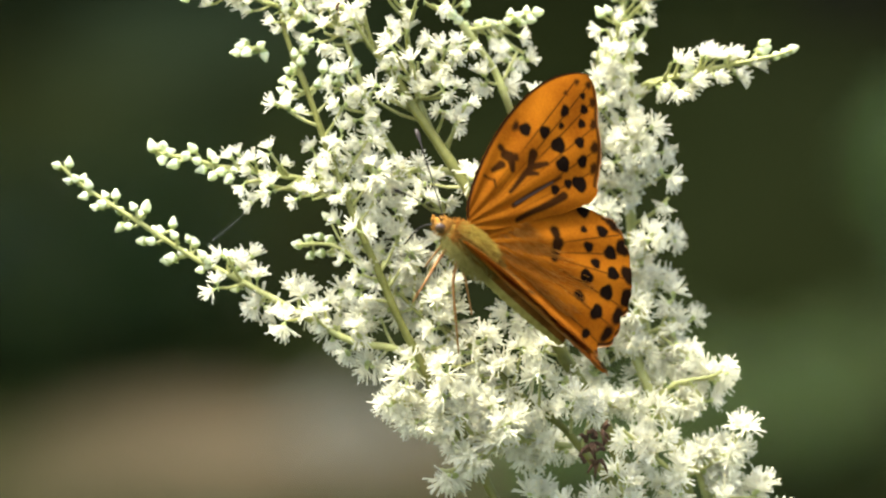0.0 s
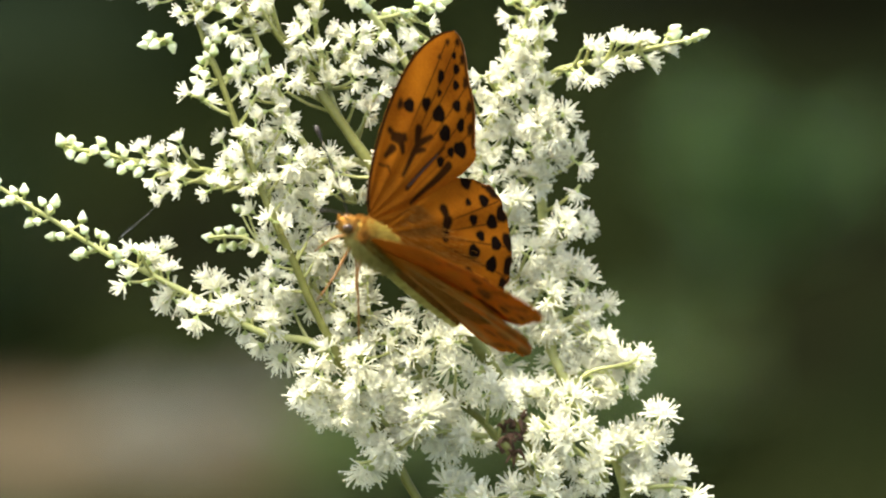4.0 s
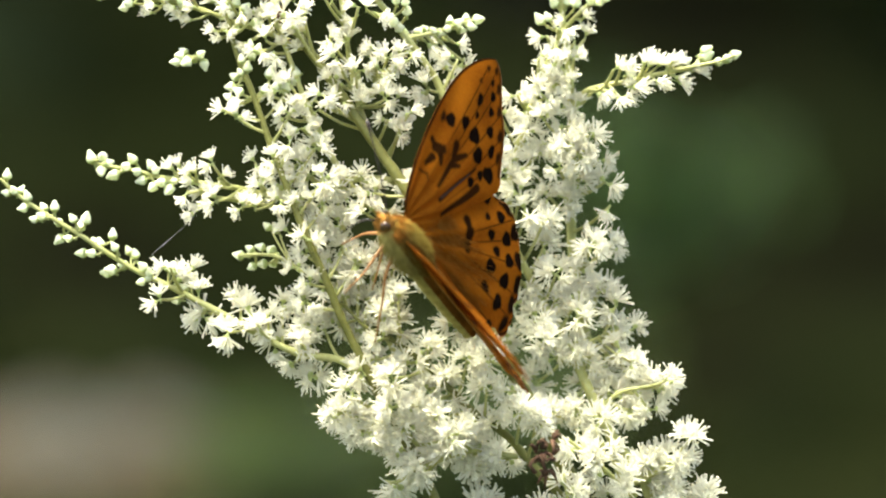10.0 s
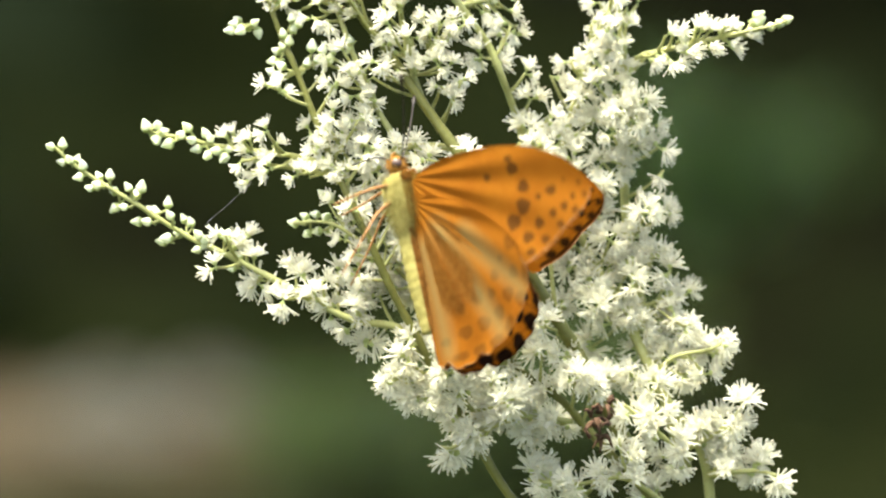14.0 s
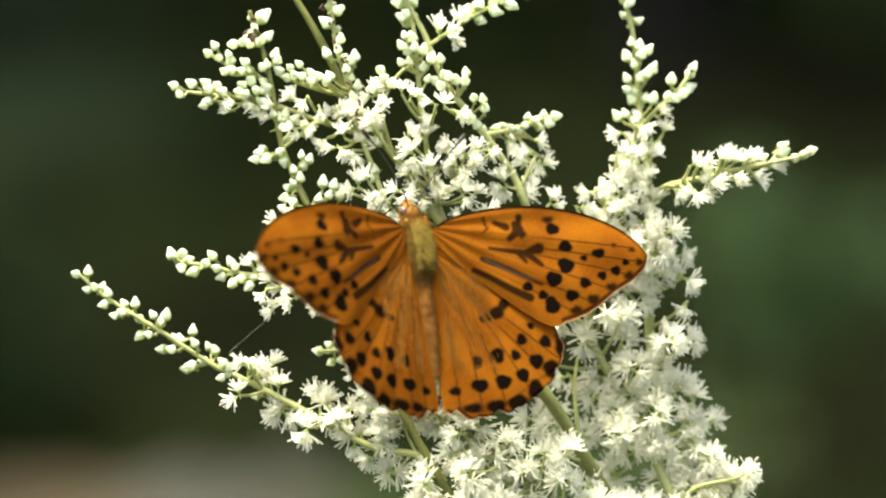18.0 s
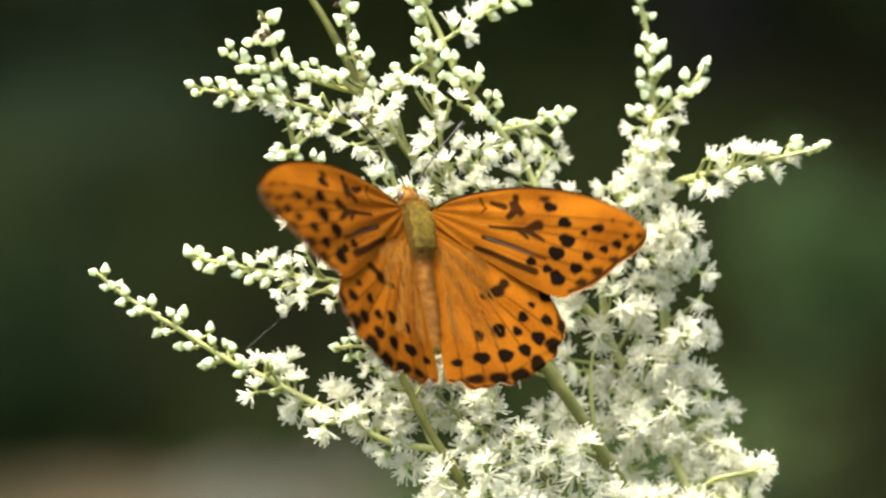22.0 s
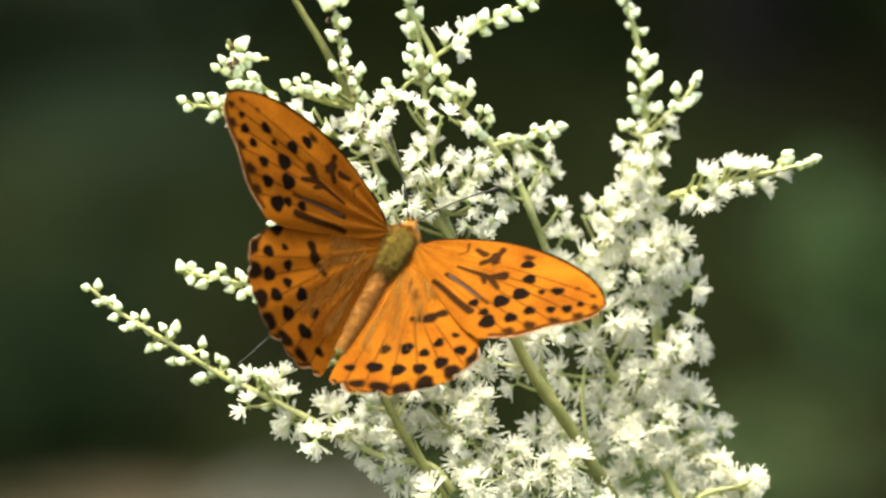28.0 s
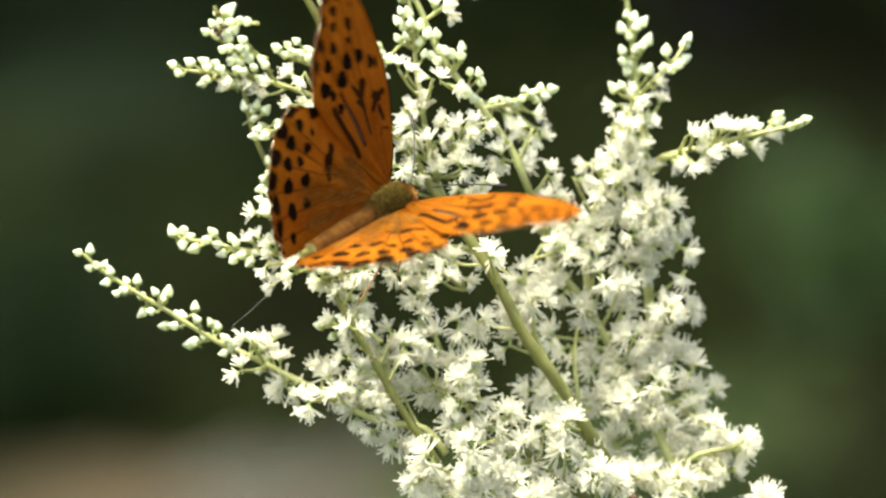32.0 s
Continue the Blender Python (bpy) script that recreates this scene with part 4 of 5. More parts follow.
    fringe = fringe * (0.35 + 0.65 * np.sin(s * (34 if hind else 46)) ** 2)      # pale tufts between the vein ends
    # fixed grey line along the scent brand, painted for its silvery glint
    glint = bar_field(x, y, brand_glints, 0.16) * 0.8 if brand_glints else np.zeros_like(x)
    col = np.stack([ink, glint, 0.6 * fringe, np.ones_like(x)], -1).reshape(-1, 4)
    under = np.stack([0.75 * spot_field(x, y, spots + dots, 0.4) * (0.6 if hind else 1), (bar_field(x, y, [(4, -6, 12, -24, 1.0), (9, -8, 18, -19, 0.9), (0.5, -8, 1, -25, 0.8)], 4.0) * 0.8 if hind else np.zeros_like(x)), 0.5 * fringe, np.ones_like(x)], -1).reshape(-1, 4)
    top = np.stack([sign * x, y, z + 0.04], -1).reshape(-1, 3) * MM
    low = np.stack([sign * x, y, z - 0.04], -1).reshape(-1, 3) * MM
    k = (n + 1) * (m + 1)
    i, j = np.meshgrid(np.arange(n), np.arange(m), indexing="ij")
    a = (i * (m + 1) + j).ravel()
    up = np.stack([a, a + 1, a + m + 2, a + m + 1], -1)
    if sign > 0:
        up = up[:, ::-1]
    quads = [up, up[:, ::-1] + k]
    for col_j in (0, m):
        e = np.arange(n) * (m + 1) + col_j
        q = np.stack([e, e + m + 1, e + m + 1 + k, e + k], -1)
        quads.append(q if (col_j == 0) == (sign > 0) else q[:, ::-1])
    quads = np.concatenate(quads)
    me = bpy.data.meshes.new(name)
    me.from_pydata(np.concatenate([top, low]).tolist(), [], quads.tolist())
    att = me.color_attributes.new("pattern", "FLOAT_COLOR", "POINT")
    att.data.foreach_set("color", np.concatenate([col, under]).astype(np.float32).ravel())
    me.materials.append(WING_TOP)
    me.materials.append(WING_UNDER)
    idx = np.zeros(len(quads), dtype=np.int32)
    idx[n * m:2 * n * m] = 1
    me.polygons.foreach_set("material_index", idx)
    me.polygons.foreach_set("use_smooth", [True] * len(quads))
    ob = new(name, me)
    ob.parent = parent
    return tagged(ob, label)


butterfly = tagged(new("butterfly"), "orange fritillary butterfly with black spots sitting on white flowers", "butterfly")
bm = bmesh.new()
lathe(bm, [(y * MM, r * MM) for y, r in ((-7.2, 1.2), (-6, 2.0), (-4, 2.5), (-1.5, 2.75), (1, 2.6), (2.6, 2.0), (3.4, 1.3))], 14, 0, (0.95, 1.0), shape=lambda y, w: 1 + 0.04 * math.sin(9 * w + y * 4000))
for fc in bm.faces:
    fc.material_index = 1 if fc.calc_center_median().z < 0.7 * MM else 0
thorax = part("thorax", bm, [FUR, BELLY], butterfly, "olive-brown furry thorax, pale yellow-green below")
bm = bmesh.new()
lathe(bm, [(y * MM, (r + 0.09 * math.cos(y * 4.2)) * MM) for y, r in [(-5.5 - 0.5 * i, 2.15 - 0.35 * abs(i / 34 - 0.3) - 0.95 * max(0, i / 34 - 0.55)) for i in range(35)]], 12, 0, (0.9, 1.0))
for fc in bm.faces:
    c = fc.calc_center_median()
    fc.material_index = 1 if c.z < 0.3 * MM else 2 if math.cos(c.y / MM * 4.2) < -0.1 else 0
abdomen = part("abdomen", bm, [RING, BELLY, ABDOMEN], butterfly, "ringed orange-brown abdomen, pale below")
abdomen.location = (0, 0, -0.1 * MM)
bm = bmesh.new()
lathe(bm, [(y * MM, r * MM) for y, r in ((3.2, 0.9), (3.7, 1.35), (4.3, 1.55), (4.9, 1.45), (5.5, 1.1), (6.0, 0.6), (6.3, 0.2))], 12, 0, (1.05, 0.95))
head = part("head", bm, HEADSKIN, butterfly, "orange furry head")


def furry(name, owner, mat, n, y0, y1, radius, length, seed, back=-0.7, arc=(0, 2 * math.pi), label=""):
    r = random.Random(seed)
    bm = bmesh.new()
    for k in range(n):
        y, w = r.uniform(y0, y1), r.uniform(*arc)
        rad = radius(y)
        c, s = math.cos(w), math.sin(w)
        b = Vector((c * rad * 0.94, y, s * rad)) * MM
        d = Vector((c + r.uniform(-.4, .4), back + r.uniform(-.5, .5), s + r.uniform(-.4, .4))).normalized()
        tip = b + d * length * r.uniform(0.6, 1.2) * MM
        filament(bm, b, b.lerp(tip, 0.6), 0.055 * MM, 0)
        filament(bm, b.lerp(tip, 0.6), tip + Vector((0, -0.2 * MM, 0)), 0.035 * MM, 0)
    return part(name, bm, mat, owner, label)


furry("fur", thorax, FUR, 1700, -6.8, 3.2, lambda y: 2.55 - 0.045 * (y + 1) ** 2, 1.35, 5, -1.0, arc=(0.15, math.pi - 0.15))
furry("abdomen_fur", abdomen, RING, 320, -20, -5.5, lambda y: 2.0 + 0.03 * (y + 8), 0.8, 9, -1.2, arc=(0.2, math.pi - 0.2))
furry("golden_fur", thorax, GOLD_FUR, 900, -4.6, 3.2, lambda y: 2.75 - 0.045 * (y + 1) ** 2, 1.3, 15, -1.0, arc=(0.95, math.pi - 0.95), label="green-gold fur on the back")
furry("collar_fur", thorax, HAIR, 260, 1.6, 3.4, lambda y: 2.75 - 0.045 * (y + 1) ** 2, 1.0, 16, 0.2, arc=(0.15, math.pi - 0.15), label="tawny collar")
furry("head_fur", head, HEADSKIN, 220, 3.2, 5.6, lambda y: 1.4 - 0.3 * abs(y - 4.3), 0.7, 6, 0.3)
furry("belly_fur", thorax, BELLY, 800, -6.5, 3.0, lambda y: 2.6 - 0.045 * (y + 1) ** 2, 1.2, 8, -0.5, arc=(math.pi - 0.2, 2 * math.pi + 0.2))
for sx in (-1, 1):
    bm = bmesh.new()
    bmesh.ops.create_uvsphere(bm, u_segments=14, v_segments=10, radius=0.9 * MM)
    e = part("eye", bm, EYE, head, "large dark brown eye")
    e.location, e.scale = Vector((sx * 1.15, 4.7, 0.1)) * MM, (0.75, 1, 1)
    bm = bmesh.new()
    tube(bm, spline([Vector((sx * 0.4, 5.4, -0.5)) * MM, Vector((sx * 0.5, 6.2, -0.3)) * MM, Vector((sx * 0.45, 6.7, 0.1)) * MM], 5), lambda f: (0.42 - 0.24 * f) * MM, 7)
    part("palp", bm, HEADSKIN, head)
    bm = bmesh.new()
    line = spline([Vector((sx * 0.5, 5.2, 0.9)) * MM, Vector((sx * 2.7, 8.6, 2.2)) * MM, Vector((sx * 6.2, 12.8, 3.4)) * MM, Vector((sx * 10.0, 16.6, 4.2)) * MM], 16)
    tube(bm, line, lambda f: (0.12 + (0.26 * math.sin(min(1, (f - 0.86) / 0.14) * 2.4) if f > 0.86 else 0)) * MM, 6)
    part("antenna", bm, FEELER, head, "thin dark antenna with a clubbed tip")
    for yy, sweep, ln in ((1.6, -0.25, 1.0), (-1.0, -1.25, 1.1)):
        bm = bmesh.new()
        a = Vector((sx * 1.2, yy, -1.8))
        tube(bm, [q * MM for q in spline([a, a + Vector((sx * 1.8, 1.2 * sweep, -2.2)) * ln, a + Vector((sx * 3.4, 3.6 * sweep, -4.6)) * ln, a + Vector((sx * 4.6, 7.6 * sweep, -8.8)) * ln], 9)], lambda f: (0.34 - 0.22 * f) * MM, 6)
        part("leg", bm, LEG, butterfly, "thin brown jointed leg")
bm = bmesh.new()
tube(bm, [q * MM for q in spline([Vector((0, 5.6, -0.8)), Vector((0.2, 6.6, -3.0)), Vector((0.1, 6.2, -7.0))], 8)], 0.13 * MM, 6)
part("proboscis", bm, FEELER, head, "thin dark tongue reaching into the florets")

WINGS = {}
for sx in (1, -1):
    WINGS["fore", sx] = wing("forewing", FORE_FRONT, FORE_REAR, 210, 118, sx, butterfly, (FORE_SPOTS, FORE_DOTS), FORE_BARS, FORE_VEINS, FORE_BRAND_GLINTS, "orange forewing with black spots and dark scent streaks", False)
    WINGS["hind", sx] = wing("hindwing", HIND_FRONT, HIND_REAR, 170, 130, sx, butterfly, (HIND_SPOTS, HIND_DOTS), HIND_BARS, HIND_VEINS, [], "orange scalloped hindwing with rows of black spots", True)


def wing_hair():
    """Long tawny hairs on the inner field of each hindwing."""
    for sx in (-1, 1):
        r = random.Random(20 + sx)
        bm = bmesh.new()
        for k in range(1100):
            x, y = 0.7 + 6.8 * r.random() ** 1.2, r.uniform(-17, -2)
            b = Vector((sx * x, y, 0.12)) * MM
            d = Vector((sx * (0.18 * x / 3 + r.uniform(-.12, .12)), -1, r.uniform(0.02, 0.16))).normalized()
            filament(bm, b, b + d * r.uniform(1.8, 5.0) * MM, 0.034 * MM, 0)
        part("wing_hair", bm, HAIR, WINGS["hind", sx], "long tawny hairs")


wing_hair()


# ---- the garden behind ----
def ground_sheet():
    bm = bmesh.new()
    n, size = 60, 400.0
    vs = {}
    for i in range(n + 1):
        for j in range(n + 1):
            u, v = (i / n - 0.5) * 2, (j / n - 0.5) * 2
            x, y = size * u * abs(u) ** 1.8, 5 + size * v * abs(v) ** 1.8
            vs[i, j] = bm.verts.new((x, y, 0.03 * noise.noise((x * 0.7, y * 0.7, 0)) - 0.02))
    for i in range(n):
        for j in range(n):
            bm.faces.new((vs[i, j], vs[i + 1, j], vs[i + 1, j + 1], vs[i, j + 1]))
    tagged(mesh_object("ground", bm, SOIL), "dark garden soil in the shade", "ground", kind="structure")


ground_sheet()


def patch(name, cx, cy, rx, ry, mat, label, category, seed):
    """A low, uneven patch of bare ground."""
    r = random.Random(seed)
    bm = bmesh.new()
    rings = []
    steps = (0.0, 0.2, 0.4, 0.6, 0.8, 1.0)
    fade = bm.verts.layers.float.new("fade")
    for k, f in enumerate(steps):
        ring = []
        for i in range(24):
            w = 2 * math.pi * i / 24
            q = f * (1 + 0.16 * math.sin(3 * w + seed) + 0.08 * math.sin(7 * w))
            v = bm.verts.new((cx + rx * q * math.cos(w), cy + ry * q * math.sin(w), (0.035, 0.034, 0.031, 0.026, 0.016, -0.03)[k] + r.uniform(-.003, .003)))
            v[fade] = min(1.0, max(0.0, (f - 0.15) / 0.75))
            ring.append(v)
        rings.append(ring)
    for a, b in zip(rings, rings[1:]):
        for i in range(24):
            bm.faces.new((a[i], b[i], b[(i + 1) % 24], a[(i + 1) % 24]))
    bmesh.ops.remove_doubles(bm, verts=bm.verts, dist=0.0005)
    tagged(mesh_object(name, bm, mat), label, category, kind="structure")


def stone(x, y, w, h, seed, label):
    r = random.Random(seed)
    bm = bmesh.new()
    bmesh.ops.create_icosphere(bm, subdivisions=3, radius=1)
    for v in bm.verts:
        q = 1 + 0.22 * noise.noise(v.co * 1.6 + Vector((seed, 0, 0)))
        v.co = Vector((v.co.x * w * q, v.co.y * w * 0.8 * q, max(v.co.z, -0.4) * h * q))
    ob = mesh_object("stone", bm, STONE)
    ob.location = (x, y, 0.35 * h)
    tagged(ob, label, "stone", "stones on the soil")


def leafy_plant(x, y, w, h, leaves, leaf, mat, seed, label):
    """A low bushy plant: stems from one root, each with many pointed leaves."""
    r = random.Random(seed)
    root = tagged(new("garden_plant"), label, "plant", "plants of the garden floor")
    root.location = (x, y, 0)
    bl = bmesh.new()
    for k in range(max(5, leaves // 14)):
        w0 = r.uniform(0, 2 * math.pi)
        q = w * math.sqrt(r.random())
        tip = Vector((math.cos(w0) * q, math.sin(w0) * q, h * r.uniform(0.6, 1.0)))
        line = spline([Vector((0, 0, -0.02)), tip * 0.5 + Vector((0, 0, 0.12 * h)), tip], 6)
        bs = bmesh.new()
        tube(bs, line, lambda f: 0.006 - 0.004 * f, 5)
        part("stem", bs, STALK, root)
        for i in range(14):
            p = line[r.randint(1, 6)] + Vector((r.uniform(-1, 1), r.uniform(-1, 1), r.uniform(-.6, .6))) * leaf * 0.6
            d = Vector((r.uniform(-1, 1), r.uniform(-1, 1), r.uniform(-0.5, 0.6))).normalized()
            s = d.cross(Vector((0, 0, 1)))
            s = (s.normalized() if s.length > 0.01 else Vector((1, 0, 0))) * leaf * 0.28
            up = s.cross(d).normalized() * leaf * 0.08
            ln = leaf * r.uniform(0.7, 1.2)
            a, b = bl.verts.new(p), bl.verts.new(p + d * ln)
            m1, m2 = bl.verts.new(p + d * ln * 0.45 + s + up), bl.verts.new(p + d * ln * 0.45 - s + up)
            bl.faces.new((a, m1, b))
            bl.faces.new((a, b, m2))
    tagged(part("foliage", bl, mat, root), kind="stuff")


def tree(x, y, trunk, height, crown_r, crown_z, leaves, seed, label, lean=0.0):
    """A tree added to shade the garden: trunk with limbs, crown of many small leaves with gaps."""
    r = random.Random(seed)
    root = tagged(new("tree"), label, "tree", "trees shading the garden")
    root.location = (x, y, 0)
    bm = bmesh.new()
    top = Vector((lean, 0, height))
    line = spline([Vector((0, 0, -0.1)), Vector((lean * 0.2, 0.05, height * 0.4)), top], 10)
    tube(bm, line, lambda f: trunk * (1.25 - f) * 0.8, 12, 0, 0.08, r)
    part("trunk", bm, BARK, root)
    bl = bmesh.new()
    tips = []
    for k in range(9):
        w = 2 * math.pi * k / 9 + r.uniform(-.3, .3)
        b = line[r.randint(5, 9)]
        tip = Vector((lean + math.cos(w) * crown_r * r.uniform(.5, .95), math.sin(w) * crown_r * r.uniform(.5, .95), crown_z + r.uniform(-.6, .9)))
        bm = bmesh.new()
        limb = spline([b, b.lerp(tip, 0.5) + Vector((0, 0, 0.3)), tip], 6)
        tube(bm, limb, lambda f: trunk * (0.42 - 0.36 * f), 6)
        part("limb", bm, BARK, root)
        tips += limb[2:]
    verts, faces = [], []
    for k in range(leaves):
        c = r.choice(tips) + Vector((r.gauss(0, 1), r.gauss(0, 1), r.gauss(0, 0.6))) * crown_r * 0.23
        d = Vector((r.uniform(-1, 1), r.uniform(-1, 1), r.uniform(-.5, .5))).normalized()
        s = d.cross(Vector((r.uniform(-.4, .4), r.uniform(-.4, .4), 1))).normalized()
        q = r.uniform(0.10, 0.20)
        i = len(verts)
        verts += [c, c + d * q * 0.5 + s * q * 0.32, c + d * q, c + d * q * 0.5 - s * q * 0.32]
        faces.append((i, i + 1, i + 2, i + 3))
    me = bpy.data.meshes.new("crown")
    me.from_pydata([tuple(v) for v in verts], [], faces)
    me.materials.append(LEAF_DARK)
    ob = new("crown", me)
    ob.parent = root
    tagged(ob, kind="stuff")


patch("bare_patch", -0.18, 3.34, 0.25, 0.19, PATH, "bare pinkish garden soil", "ground", 2)
# near-black patches laid over the soil only to darken the ground there
patch("dark_patch", 0.40, 3.88, 0.15, 0.21, DARK_GROUND, "darker patch of garden ground", "ground", 3)
patch("dark_patch", 0.34, 4.85, 0.26, 0.46, DARK_GROUND, "darker patch of garden ground", "ground", 5)
patch("dark_patch", -0.12, 3.93, 0.14, 0.26, DARK_GROUND, "darker patch of garden ground", "ground", 11)
patch("dark_patch", 0.47, 4.0, 0.10, 0.28, DARK_GROUND, "darker patch of garden ground", "ground", 12)
patch("dark_patch", 0.29, 3.62, 0.09, 0.20, DARK_GROUND, "darker patch of garden ground", "ground", 7)
patch("moss_patch", -0.30, 4.85, 0.17, 0.42, MOSS, "dull green moss in the shade", "ground", 8)
patch("moss_patch", -0.42, 3.90, 0.10, 0.30, MOSS, "dull green moss in the shade", "ground", 9)
stone(-0.13, 3.33, 0.055, 0.045, 1, "pale grey rounded stone lying on the soil")
stone(-0.07, 3.40, 0.035, 0.035, 4, "pale grey rounded stone lying on the soil")
leafy_plant(0.05, 3.30, 0.10, 0.06, 260, 0.04, LEAF_YELLOW, 5, "low yellow-green plant in the shade")
leafy_plant(0.15, 3.46, 0.10, 0.06, 260, 0.04, LEAF_YELLOW, 6, "low yellow-green plant in the shade")
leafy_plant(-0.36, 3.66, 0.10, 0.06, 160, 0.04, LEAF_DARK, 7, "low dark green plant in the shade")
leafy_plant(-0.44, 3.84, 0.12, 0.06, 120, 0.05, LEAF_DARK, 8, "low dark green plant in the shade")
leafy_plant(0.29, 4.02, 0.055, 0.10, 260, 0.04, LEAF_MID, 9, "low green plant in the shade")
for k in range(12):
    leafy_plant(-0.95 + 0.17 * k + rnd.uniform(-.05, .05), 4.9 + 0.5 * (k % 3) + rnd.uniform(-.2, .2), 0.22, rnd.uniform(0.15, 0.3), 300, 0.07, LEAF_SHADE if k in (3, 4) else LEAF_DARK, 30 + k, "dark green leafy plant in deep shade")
# only this trunk's foot is in view; its crown is added for shade
tree(0.22, 4.95, 0.045, 4.6, 1.5, 5.6, 8000, 11, "slender dark-barked tree with a dense crown")
# unseen trees, added to keep sun and sky off the ground behind
tree(1.6, 4.7, 0.16, 4.4, 2.2, 4.8, 23000, 12, "unseen tree added to shade the garden")
tree(2.2, 3.55, 0.16, 4.4, 1.7, 4.7, 15000, 13, "unseen tree added to shade the garden")
tree(-1.8, 4.3, 0.18, 4.6, 2.1, 4.9, 20000, 16, "unseen tree added to shade the garden")
tree(-1.6, 7.5, 0.2, 5.0, 2.8, 5.2, 18000, 14, "unseen tree added to shade the garden")
tree(1.4, 9.6, 0.2, 5.0, 2.6, 5.2, 18000, 15, "unseen tree added to shade the garden")
# two dark plants added only to darken the ground left of the plume
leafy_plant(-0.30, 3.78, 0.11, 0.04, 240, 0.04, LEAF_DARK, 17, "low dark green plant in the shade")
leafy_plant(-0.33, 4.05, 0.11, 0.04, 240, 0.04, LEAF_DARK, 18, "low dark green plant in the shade")



